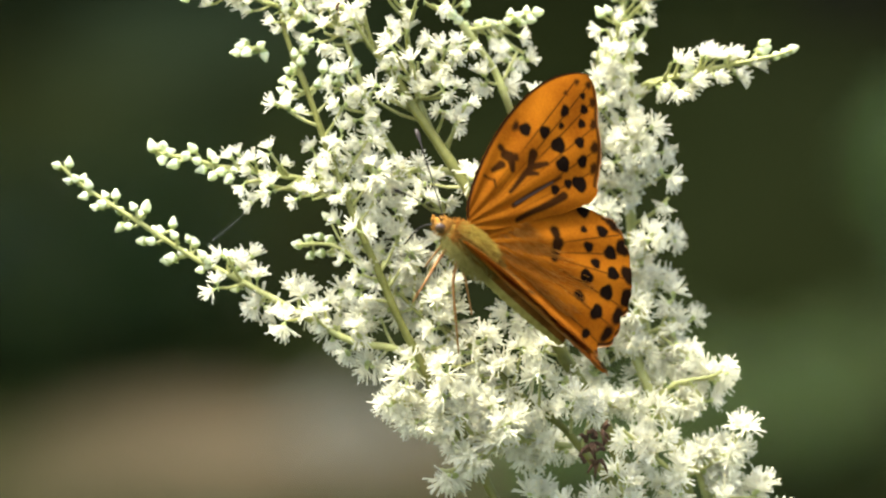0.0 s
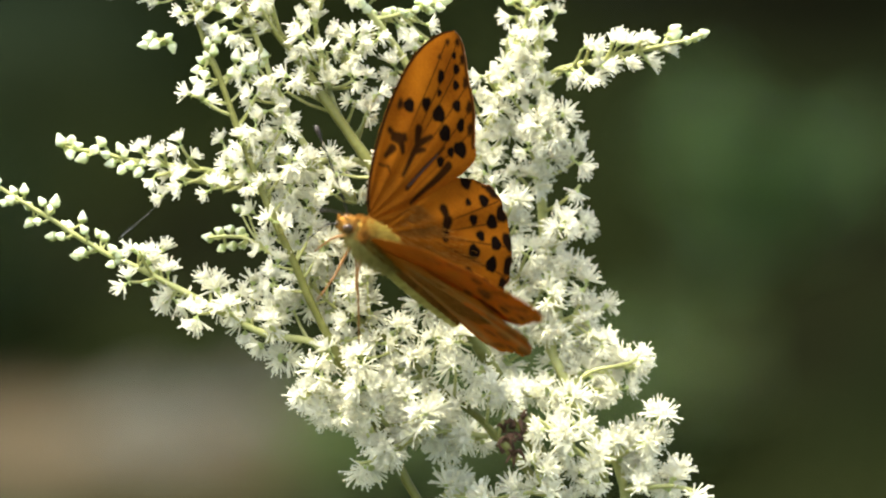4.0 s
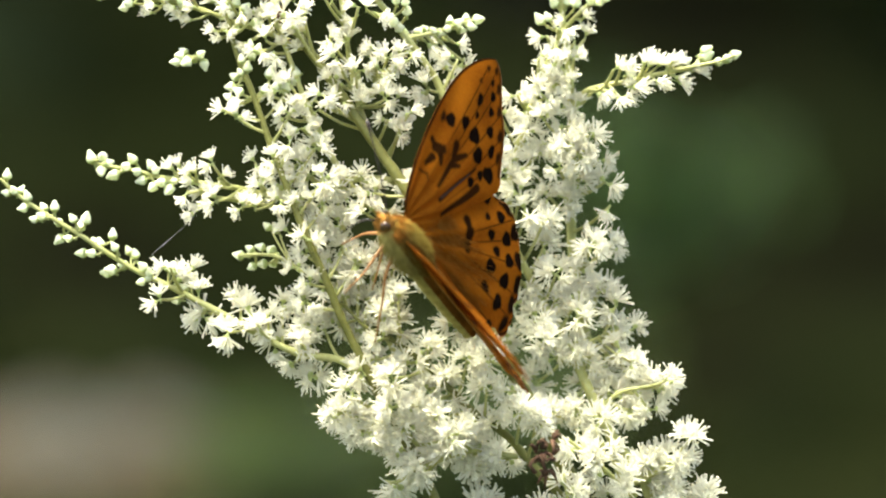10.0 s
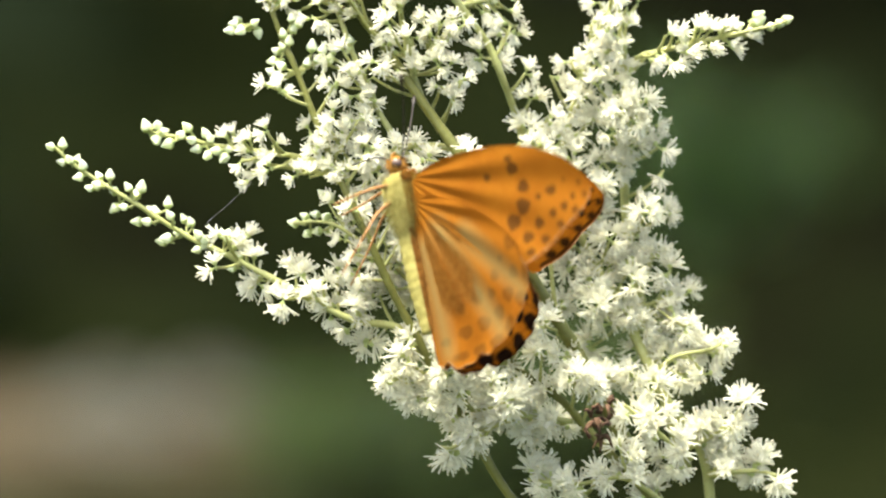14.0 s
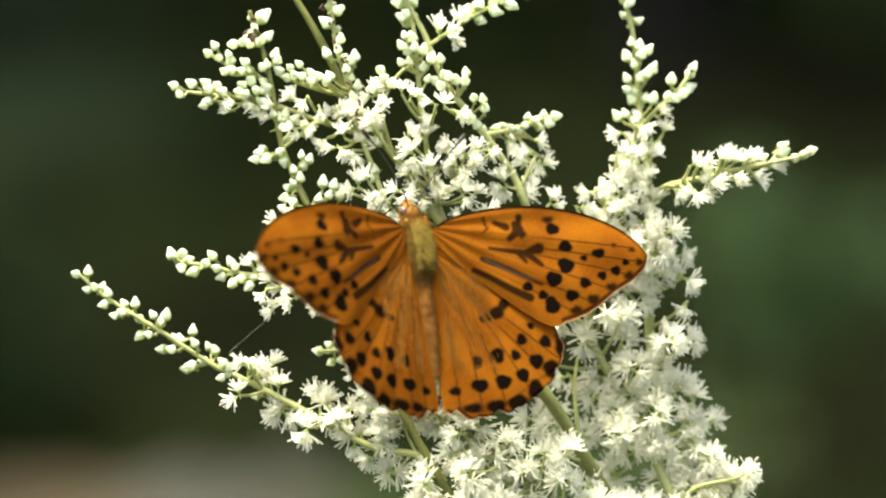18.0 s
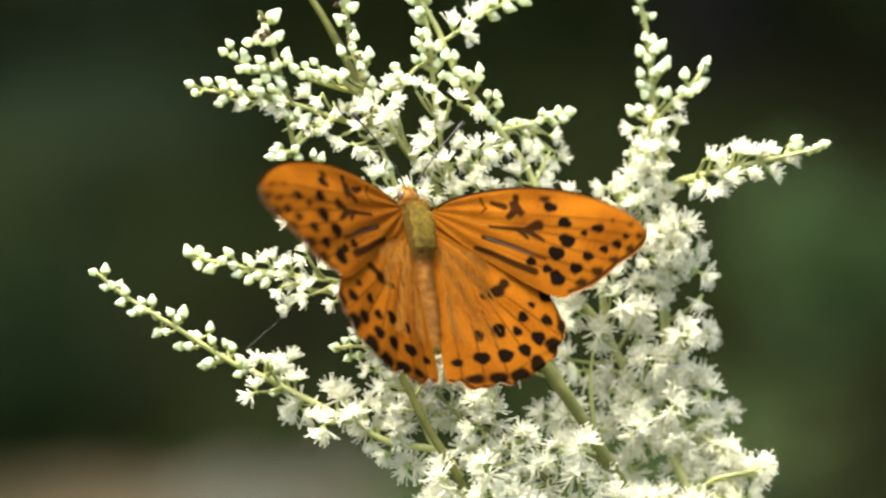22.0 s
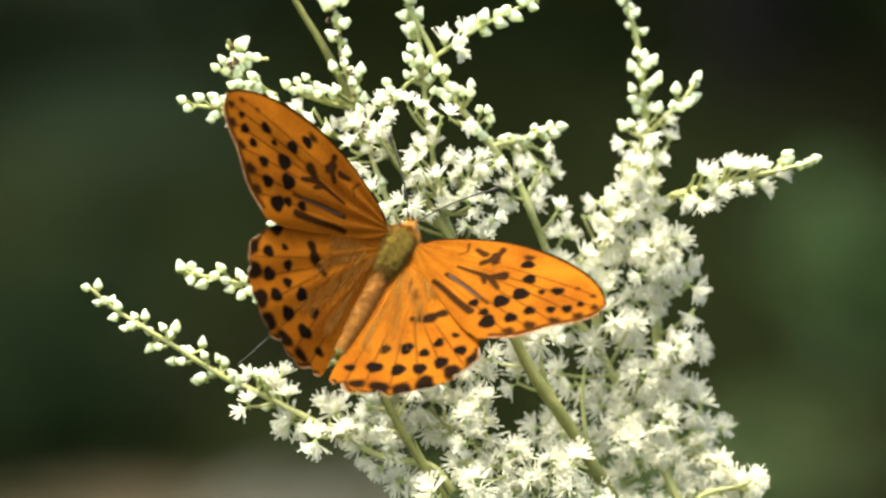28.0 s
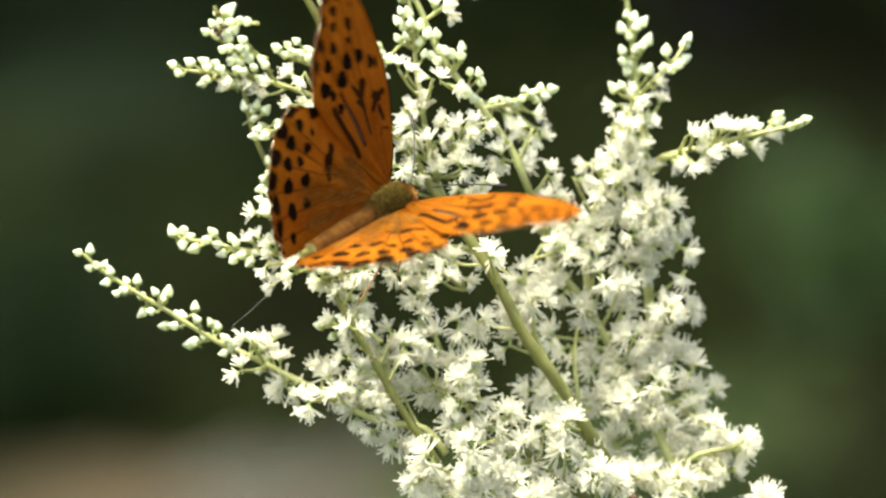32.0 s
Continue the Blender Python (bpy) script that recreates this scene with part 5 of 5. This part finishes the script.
# ---- what moves ----
def motions():
    walk(butterfly, [
        (0.0, G @ pose(0.0095, -0.0260, 1.0896, 48.0, -28.5, 80.6)),
        (1.0, G @ pose(0.0103, -0.0260, 1.0898, 50.5, -29.6, 82.6)),
        (2.0, G @ pose(0.0104, -0.0260, 1.0893, 51.8, -33.0, 86.6)),
        (2.2, G @ pose(0.0098, -0.0260, 1.0887, 50.9, -35.6, 87.7)),
        (2.5, G @ pose(0.0090, -0.0260, 1.0883, 46.4, -40.7, 90.1)),
        (2.8, G @ pose(0.0082, -0.0260, 1.0877, 44.9, -42.9, 91.5)),
        (3.0, G @ pose(0.0077, -0.0260, 1.0878, 44.1, -43.7, 92.8)),
        (3.1, G @ pose(0.0079, -0.0260, 1.0875, 43.8, -44.9, 93.3)),
        (3.4, G @ pose(0.0078, -0.0260, 1.0872, 44.9, -43.7, 94.0)),
        (3.5, G @ pose(0.0075, -0.0260, 1.0875, 46.7, -40.1, 94.4)),
        (5.6, G @ pose(0.0097, -0.0260, 1.0897, 53.3, -49.3, 87.8)),
        (5.8, G @ pose(0.0099, -0.0260, 1.0898, 56.8, -45.2, 88.2)),
        (6.0, G @ pose(0.0094, -0.0260, 1.0902, 57.6, -41.0, 86.5)),
        (6.3, G @ pose(0.0097, -0.0260, 1.0899, 58.7, -43.0, 86.8)),
        (6.5, G @ pose(0.0098, -0.0260, 1.0899, 59.8, -42.9, 86.4)),
        (6.6, G @ pose(0.0095, -0.0260, 1.0896, 61.8, -41.3, 86.4)),
        (6.9, G @ pose(0.0090, -0.0260, 1.0903, 61.5, -40.4, 85.4)),
        (7.0, G @ pose(0.0088, -0.0260, 1.0906, 62.9, -37.6, 84.9)),
        (7.3, G @ pose(0.0086, -0.0260, 1.0906, 59.7, -42.2, 85.5)),
        (7.5, G @ pose(0.0084, -0.0260, 1.0908, 59.6, -41.9, 86.0)),
        (7.6, G @ pose(0.0083, -0.0260, 1.0906, 59.0, -43.1, 86.1)),
        (7.9, G @ pose(0.0083, -0.0260, 1.0908, 59.1, -43.4, 87.6)),
        (8.0, G @ pose(0.0082, -0.0260, 1.0911, 59.3, -42.3, 87.8)),
        (8.3, G @ pose(0.0082, -0.0260, 1.0907, 58.8, -44.1, 89.3)),
        (8.5, G @ pose(0.0082, -0.0260, 1.0911, 57.0, -45.6, 90.1)),
        (8.6, G @ pose(0.0082, -0.0260, 1.0911, 56.9, -45.8, 90.5)),
        (9.0, G @ pose(0.0081, -0.0260, 1.0913, 58.4, -41.6, 90.6)),
        (9.5, G @ pose(0.0080, -0.0260, 1.0916, 56.2, -43.6, 91.4)),
        (10.0, G @ pose(0.0076, -0.0260, 1.0917, 57.6, -41.1, 91.5)),
        (10.5, G @ pose(0.0079, -0.0260, 1.0913, 56.0, -43.2, 91.9)),
        (11.0, G @ pose(0.0069, -0.0260, 1.0919, 54.7, -39.0, 88.5)),
        (11.5, G @ pose(0.0060, -0.0260, 1.0920, 52.8, -37.7, 86.1)),
        (12.0, G @ pose(0.0051, -0.0260, 1.0919, 54.6, -35.6, 84.1)),
        (12.2, G @ pose(0.0050, -0.0260, 1.0917, 53.9, -36.0, 82.9)),
        (12.5, G @ pose(0.0051, -0.0260, 1.0917, 55.5, -34.6, 82.6)),
        (12.8, G @ pose(0.0066, -0.0260, 1.0910, 70.8, -34.8, 60.7)),
        (13.0, G @ pose(0.0037, -0.0259, 1.0917, 76.1, -25.6, 52.4)),
        (13.2, G @ pose(0.0040, -0.0261, 1.0925, 93.6, -23.2, 49.5)),
        (13.4, G @ pose(0.0038, -0.0261, 1.0927, 99.8, -19.7, 44.2)),
        (13.6, G @ pose(0.0052, -0.0260, 1.0915, 89.7, -14.2, 42.1)),
        (13.8, G @ pose(0.0042, -0.0261, 1.0921, 97.7, -20.6, 54.4)),
        (14.0, G @ pose(-0.0004, -0.0258, 1.0938, 77.5, 8.9, 83.1)),
        (14.2, G @ pose(-0.0039, -0.0260, 1.0994, 62.6, -6.2, 24.0)),
        (14.3, G @ pose(-0.0070, -0.0261, 1.1026, 60.0, -21.5, 15.2)),
        (14.4, G @ pose(-0.0054, -0.0260, 1.1029, 59.4, -3.1, 25.2)),
        (14.5, G @ pose(-0.0061, -0.0259, 1.1012, 73.5, -9.2, 8.4)),
        (16.5, G @ pose(-0.0036, -0.0259, 1.1065, 71.5, 1.2, 35.7)),
        (16.6, G @ pose(-0.0032, -0.0259, 1.1061, 75.7, 0.4, 36.5)),
        (16.8, G @ pose(-0.0026, -0.0259, 1.1057, 76.6, -1.9, 39.5)),
        (17.0, G @ pose(-0.0021, -0.0259, 1.1050, 80.6, -6.0, 43.5)),
        (17.2, G @ pose(-0.0020, -0.0259, 1.1056, 80.1, -2.5, 41.9)),
        (17.4, G @ pose(-0.0023, -0.0259, 1.1066, 77.4, 0.1, 41.0)),
        (17.5, G @ pose(-0.0023, -0.0259, 1.1073, 76.7, 0.1, 40.8)),
        (17.6, G @ pose(-0.0020, -0.0259, 1.1069, 77.7, 2.0, 39.1)),
        (17.8, G @ pose(-0.0023, -0.0259, 1.1066, 75.5, 0.4, 37.3)),
        (18.0, G @ pose(-0.0024, -0.0259, 1.1068, 74.3, 1.4, 35.9)),
        (18.2, G @ pose(-0.0021, -0.0259, 1.1064, 76.4, 2.5, 35.7)),
        (18.4, G @ pose(-0.0020, -0.0259, 1.1062, 77.0, 1.8, 35.9)),
        (18.5, G @ pose(-0.0021, -0.0259, 1.1064, 76.2, 1.3, 35.9)),
        (18.6, G @ pose(-0.0020, -0.0259, 1.1060, 77.2, 1.6, 35.6)),
        (18.8, G @ pose(-0.0023, -0.0259, 1.1059, 76.3, 1.3, 35.8)),
        (19.0, G @ pose(-0.0025, -0.0259, 1.1063, 75.4, 1.7, 36.1)),
        (19.2, G @ pose(-0.0028, -0.0259, 1.1057, 75.8, 0.5, 35.2)),
        (19.4, G @ pose(-0.0028, -0.0259, 1.1057, 76.3, 0.0, 34.2)),
        (19.5, G @ pose(-0.0029, -0.0259, 1.1061, 75.3, 0.7, 33.5)),
        (19.6, G @ pose(-0.0029, -0.0259, 1.1059, 76.3, 0.3, 33.0)),
        (19.8, G @ pose(-0.0034, -0.0260, 1.1063, 74.4, -1.5, 32.0)),
        (20.0, G @ pose(-0.0045, -0.0259, 1.1065, 70.5, -5.0, 31.1)),
        (20.1, G @ pose(-0.0049, -0.0259, 1.1068, 67.7, -4.5, 30.0)),
        (20.4, G @ pose(-0.0064, -0.0259, 1.1077, 64.9, -7.5, 30.5)),
        (20.5, G @ pose(-0.0071, -0.0259, 1.1081, 65.3, -10.2, 31.6)),
        (20.7, G @ pose(-0.0072, -0.0259, 1.1082, 63.2, -8.3, 30.2)),
        (21.0, G @ pose(-0.0079, -0.0259, 1.1088, 64.2, -11.5, 31.3)),
        (21.3, G @ pose(-0.0064, -0.0259, 1.1089, 64.9, -4.7, 30.8)),
        (21.6, G @ pose(-0.0054, -0.0260, 1.1091, 63.2, 2.6, 29.0)),
        (21.9, G @ pose(-0.0048, -0.0260, 1.1089, 63.8, 5.6, 27.8)),
        (22.0, G @ pose(-0.0048, -0.0260, 1.1089, 64.5, 3.7, 28.3)),
        (22.2, G @ pose(-0.0044, -0.0260, 1.1084, 64.2, 8.1, 26.1)),
        (22.5, G @ pose(-0.0045, -0.0260, 1.1081, 63.3, 11.3, 22.8)),
        (22.8, G @ pose(-0.0052, -0.0260, 1.1083, 60.7, 13.9, 18.8)),
        (23.0, G @ pose(-0.0054, -0.0260, 1.1086, 60.1, 15.9, 15.4)),
        (23.1, G @ pose(-0.0057, -0.0260, 1.1086, 58.6, 16.3, 14.5)),
        (23.3, G @ pose(-0.0064, -0.0260, 1.1085, 54.9, 19.4, 10.9)),
        (23.5, G @ pose(-0.0067, -0.0260, 1.1082, 55.7, 20.3, 9.1)),
        (23.8, G @ pose(-0.0061, -0.0260, 1.1079, 54.8, 18.8, 10.1)),
        (24.0, G @ pose(-0.0060, -0.0260, 1.1079, 56.2, 19.4, 8.5)),
        (24.1, G @ pose(-0.0060, -0.0260, 1.1078, 56.2, 19.7, 8.1)),
        (24.4, G @ pose(-0.0053, -0.0260, 1.1078, 57.9, 20.8, 7.3)),
        (24.5, G @ pose(-0.0051, -0.0260, 1.1079, 58.3, 21.0, 6.9)),
        (26.5, G @ pose(-0.0050, -0.0261, 1.1075, 59.8, 19.6, 6.2)),
        (26.6, G @ pose(-0.0049, -0.0261, 1.1073, 58.7, 20.9, 6.3)),
        (26.9, G @ pose(-0.0052, -0.0261, 1.1071, 56.9, 20.6, 6.9)),
        (27.0, G @ pose(-0.0052, -0.0261, 1.1073, 57.1, 19.8, 7.0)),
        (27.2, G @ pose(-0.0055, -0.0261, 1.1070, 55.4, 21.1, 6.4)),
        (27.5, G @ pose(-0.0058, -0.0261, 1.1069, 50.7, 26.1, 3.1)),
        (27.8, G @ pose(-0.0062, -0.0261, 1.1071, 52.5, 26.7, -1.2)),
        (28.0, G @ pose(-0.0058, -0.0261, 1.1071, 54.5, 26.6, -3.9)),
        (28.1, G @ pose(-0.0059, -0.0261, 1.1070, 52.5, 26.2, -2.7)),
        (28.4, G @ pose(-0.0057, -0.0261, 1.1073, 49.1, 25.6, -1.0)),
        (28.5, G @ pose(-0.0052, -0.0261, 1.1074, 48.4, 26.3, -1.3)),
        (28.7, G @ pose(-0.0056, -0.0261, 1.1074, 48.6, 26.1, -1.3)),
        (29.0, G @ pose(-0.0058, -0.0261, 1.1080, 48.8, 28.5, -3.8)),
        (29.3, G @ pose(-0.0059, -0.0261, 1.1086, 47.0, 29.5, -3.7)),
        (29.5, G @ pose(-0.0059, -0.0261, 1.1091, 46.4, 31.2, -5.4)),
        (29.6, G @ pose(-0.0058, -0.0261, 1.1092, 43.0, 31.2, -3.8)),
        (29.9, G @ pose(-0.0058, -0.0261, 1.1094, 37.5, 36.3, -7.6)),
        (30.0, G @ pose(-0.0054, -0.0260, 1.1092, 36.2, 37.9, -9.0)),
        (30.1, G @ pose(-0.0058, -0.0260, 1.1092, 35.6, 38.0, -10.0)),
        (30.3, G @ pose(-0.0058, -0.0260, 1.1091, 35.1, 37.9, -11.3)),
        (30.5, G @ pose(-0.0061, -0.0260, 1.1092, 33.1, 38.6, -13.7)),
        (30.7, G @ pose(-0.0064, -0.0260, 1.1089, 30.1, 37.1, -12.7)),
        (30.9, G @ pose(-0.0062, -0.0260, 1.1086, 27.8, 37.7, -15.7)),
        (31.0, G @ pose(-0.0059, -0.0260, 1.1083, 27.0, 38.9, -18.9)),
        (31.1, G @ pose(-0.0061, -0.0260, 1.1087, 25.2, 39.5, -19.4)),
        (31.3, G @ pose(-0.0059, -0.0260, 1.1086, 24.3, 39.5, -19.0)),
        (31.5, G @ pose(-0.0062, -0.0260, 1.1086, 23.3, 37.8, -16.9)),
        (31.7, G @ pose(-0.0065, -0.0260, 1.1087, 23.1, 36.9, -18.9)),
        (31.9, G @ pose(-0.0058, -0.0260, 1.1086, 23.4, 36.2, -21.5)),
        (32.0, G @ pose(-0.0054, -0.0260, 1.1084, 23.5, 35.3, -22.4)),
    ])
    # seconds; how far the right and the left wings are raised; how far the right and the left forewing are drawn forward (degrees)
    flaps = [
        (0.0, 32, 32, 9, -21),
        (1.0, 34, 34, 7, -19),
        (2.0, 32, 37, 7, -15),
        (2.2, 49, 38, 5, -9),
        (2.5, 29, 33, 8, -5),
        (2.8, 40, 36, 8, -2),
        (3.0, 30, 37, 10, -1),
        (3.1, 40, 37, 10, -1),
        (3.4, 39, 40, 10, -4),
        (3.5, 35, 46, 12, -5),
        (5.6, 31, 31, 11, -1),
        (5.8, 26, 30, 9, -2),
        (6.0, 30, 33, 10, -3),
        (6.3, 29, 32, 8, -1),
        (6.5, 30, 35, 7, 1),
        (6.6, 48, 36, 4, 0),
        (6.9, 33, 30, 6, -2),
        (7.0, 38, 26, 5, -3),
        (7.3, 33, 31, 6, 1),
        (7.5, 31, 34, 3, 3),
        (7.6, 42, 34, 4, 2),
        (7.9, 29, 27, 7, 1),
        (8.0, 23, 23, 8, -0),
        (8.3, 40, 33, 4, 1),
        (8.5, 30, 35, 5, 1),
        (8.6, 27, 33, 6, 1),
        (9.0, 37, 40, 6, -2),
        (9.5, 24, 30, 5, 0),
        (10.0, 28, 27, 7, -1),
        (10.5, 40, 50, 3, -3),
        (11.0, 18, 21, 7, -7),
        (11.5, 36, 44, 4, -2),
        (12.0, 34, 36, 8, -8),
        (12.2, 42, 35, 6, -3),
        (12.5, 29, 31, 4, 1),
        (12.8, 37, 30, 3, 6),
        (13.0, 33, 24, 1, 9),
        (13.2, 34, 30, 12, 6),
        (13.4, 35, 30, 11, 3),
        (13.6, 27, 24, 5, 1),
        (13.8, 46, 39, 10, -0),
        (14.0, 52, 56, 6, -4),
        (14.2, 65, 64, 13, -1),
        (14.3, 46, 43, 17, -0),
        (14.4, 47, 50, 15, -1),
        (14.5, 71, 70, 7, 0),
        (16.5, 56, 44, 0, 6),
        (16.6, 51, 33, 1, 5),
        (16.8, 17, 12, 5, 8),
        (17.0, 18, 37, 3, 5),
        (17.2, 31, 27, 3, 4),
        (17.4, 26, 29, 2, 4),
        (17.5, 25, 33, 3, 3),
        (17.6, 32, 27, 2, 3),
        (17.8, 15, 2, 3, 2),
        (18.0, 18, 14, 3, 2),
        (18.2, 27, 25, 2, 2),
        (18.4, 23, 25, 2, 2),
        (18.5, 20, 20, 2, 3),
        (18.6, 18, 11, 1, 1),
        (18.8, 18, 13, 2, 1),
        (19.0, 25, 24, 0, 1),
        (19.2, 22, 23, 1, 1),
        (19.4, 14, 12, 1, 1),
        (19.5, 11, 15, 2, 3),
        (19.6, 15, 15, 1, 1),
        (19.8, 32, 32, 2, 1),
        (20.0, 44, 34, 1, 1),
        (20.1, 38, 25, 4, 4),
        (20.4, 12, 16, 7, 6),
        (20.5, 16, 28, 5, 3),
        (20.7, 29, 33, 7, 6),
        (21.0, -1, 10, 10, 5),
        (21.3, 29, 38, 8, 5),
        (21.6, 19, 34, 9, 7),
        (21.9, -2, 14, 8, 7),
        (22.0, 11, 25, 7, 4),
        (22.2, 34, 48, 6, 4),
        (22.5, 12, 26, 6, 3),
        (22.8, 8, 19, 6, 5),
        (23.0, 42, 49, 5, 5),
        (23.1, 40, 45, 6, 6),
        (23.3, 24, 13, 6, 10),
        (23.5, 32, 25, 5, 9),
        (23.8, 24, 28, 9, 9),
        (24.0, 10, 12, 10, 11),
        (24.1, 12, 11, 9, 9),
        (24.4, 35, 43, 8, 8),
        (24.5, 26, 35, 9, 9),
        (26.5, 20, 31, 4, 8),
        (26.6, 7, 16, 4, 8),
        (26.9, 6, 11, 2, 7),
        (27.0, 16, 24, 1, 7),
        (27.2, 20, 33, 3, 5),
        (27.5, 20, 32, 5, 9),
        (27.8, -1, 8, 5, 9),
        (28.0, 29, 33, 4, 8),
        (28.1, 29, 34, 4, 8),
        (28.4, -0, 6, 4, 10),
        (28.5, 6, 4, 3, 12),
        (28.7, 26, 29, 4, 8),
        (29.0, 37, 36, 7, 8),
        (29.3, 6, 13, 7, 8),
        (29.5, 37, 36, 5, 8),
        (29.6, 36, 46, 7, 8),
        (29.9, 12, 18, 6, 10),
        (30.0, 7, 5, 5, 10),
        (30.1, 16, 17, 5, 8),
        (30.3, 36, 46, 5, 5),
        (30.5, 24, 29, 4, 6),
        (30.7, 5, 13, 6, 6),
        (30.9, 12, 21, 5, 8),
        (31.0, 29, 38, 3, 9),
        (31.1, 36, 37, 4, 10),
        (31.3, 22, 28, 5, 8),
        (31.5, 4, 16, 6, 6),
        (31.7, 6, 21, 4, 6),
        (31.9, 25, 41, 4, 7),
        (32.0, 38, 55, 5, 8),
    ]
    for sx, up, fwd in ((1, 1, 3), (-1, 2, 4)):
        walk(WINGS["fore", sx], [(f[0], pose(sx * 2.0 * MM, 2.0 * MM, 1.55 * MM, 0, -sx * f[up], 0) @ pose(0, 0, 0, 0, 0, sx * f[fwd])) for f in flaps])
        walk(WINGS["hind", sx], [(f[0], pose(sx * 2.0 * MM, -1.5 * MM, 1.25 * MM, 0, -sx * (f[up] - 1.5), 0)) for f in flaps])
    # the branch that carries the butterfly swings as it shifts its weight
    axis = (G.to_3x3() @ Vector((0, 1, 0))).normalized()
    walk(swaying, [(t, Matrix.Translation(PIVOT) @ Matrix.Rotation(radians(a), 4, axis)) for t, a in ((0.0, 2.4), (3.5, 2.8), (5.5, 3.2), (6.0, 3.2), (12.5, 3.0), (13.2, 2.0), (14.5, 1.6), (16.5, 0.0), (19.0, 0.0), (23.0, -0.6), (26.5, -1.8), (28.0, -2.6), (32.0, -3.0))])


motions()
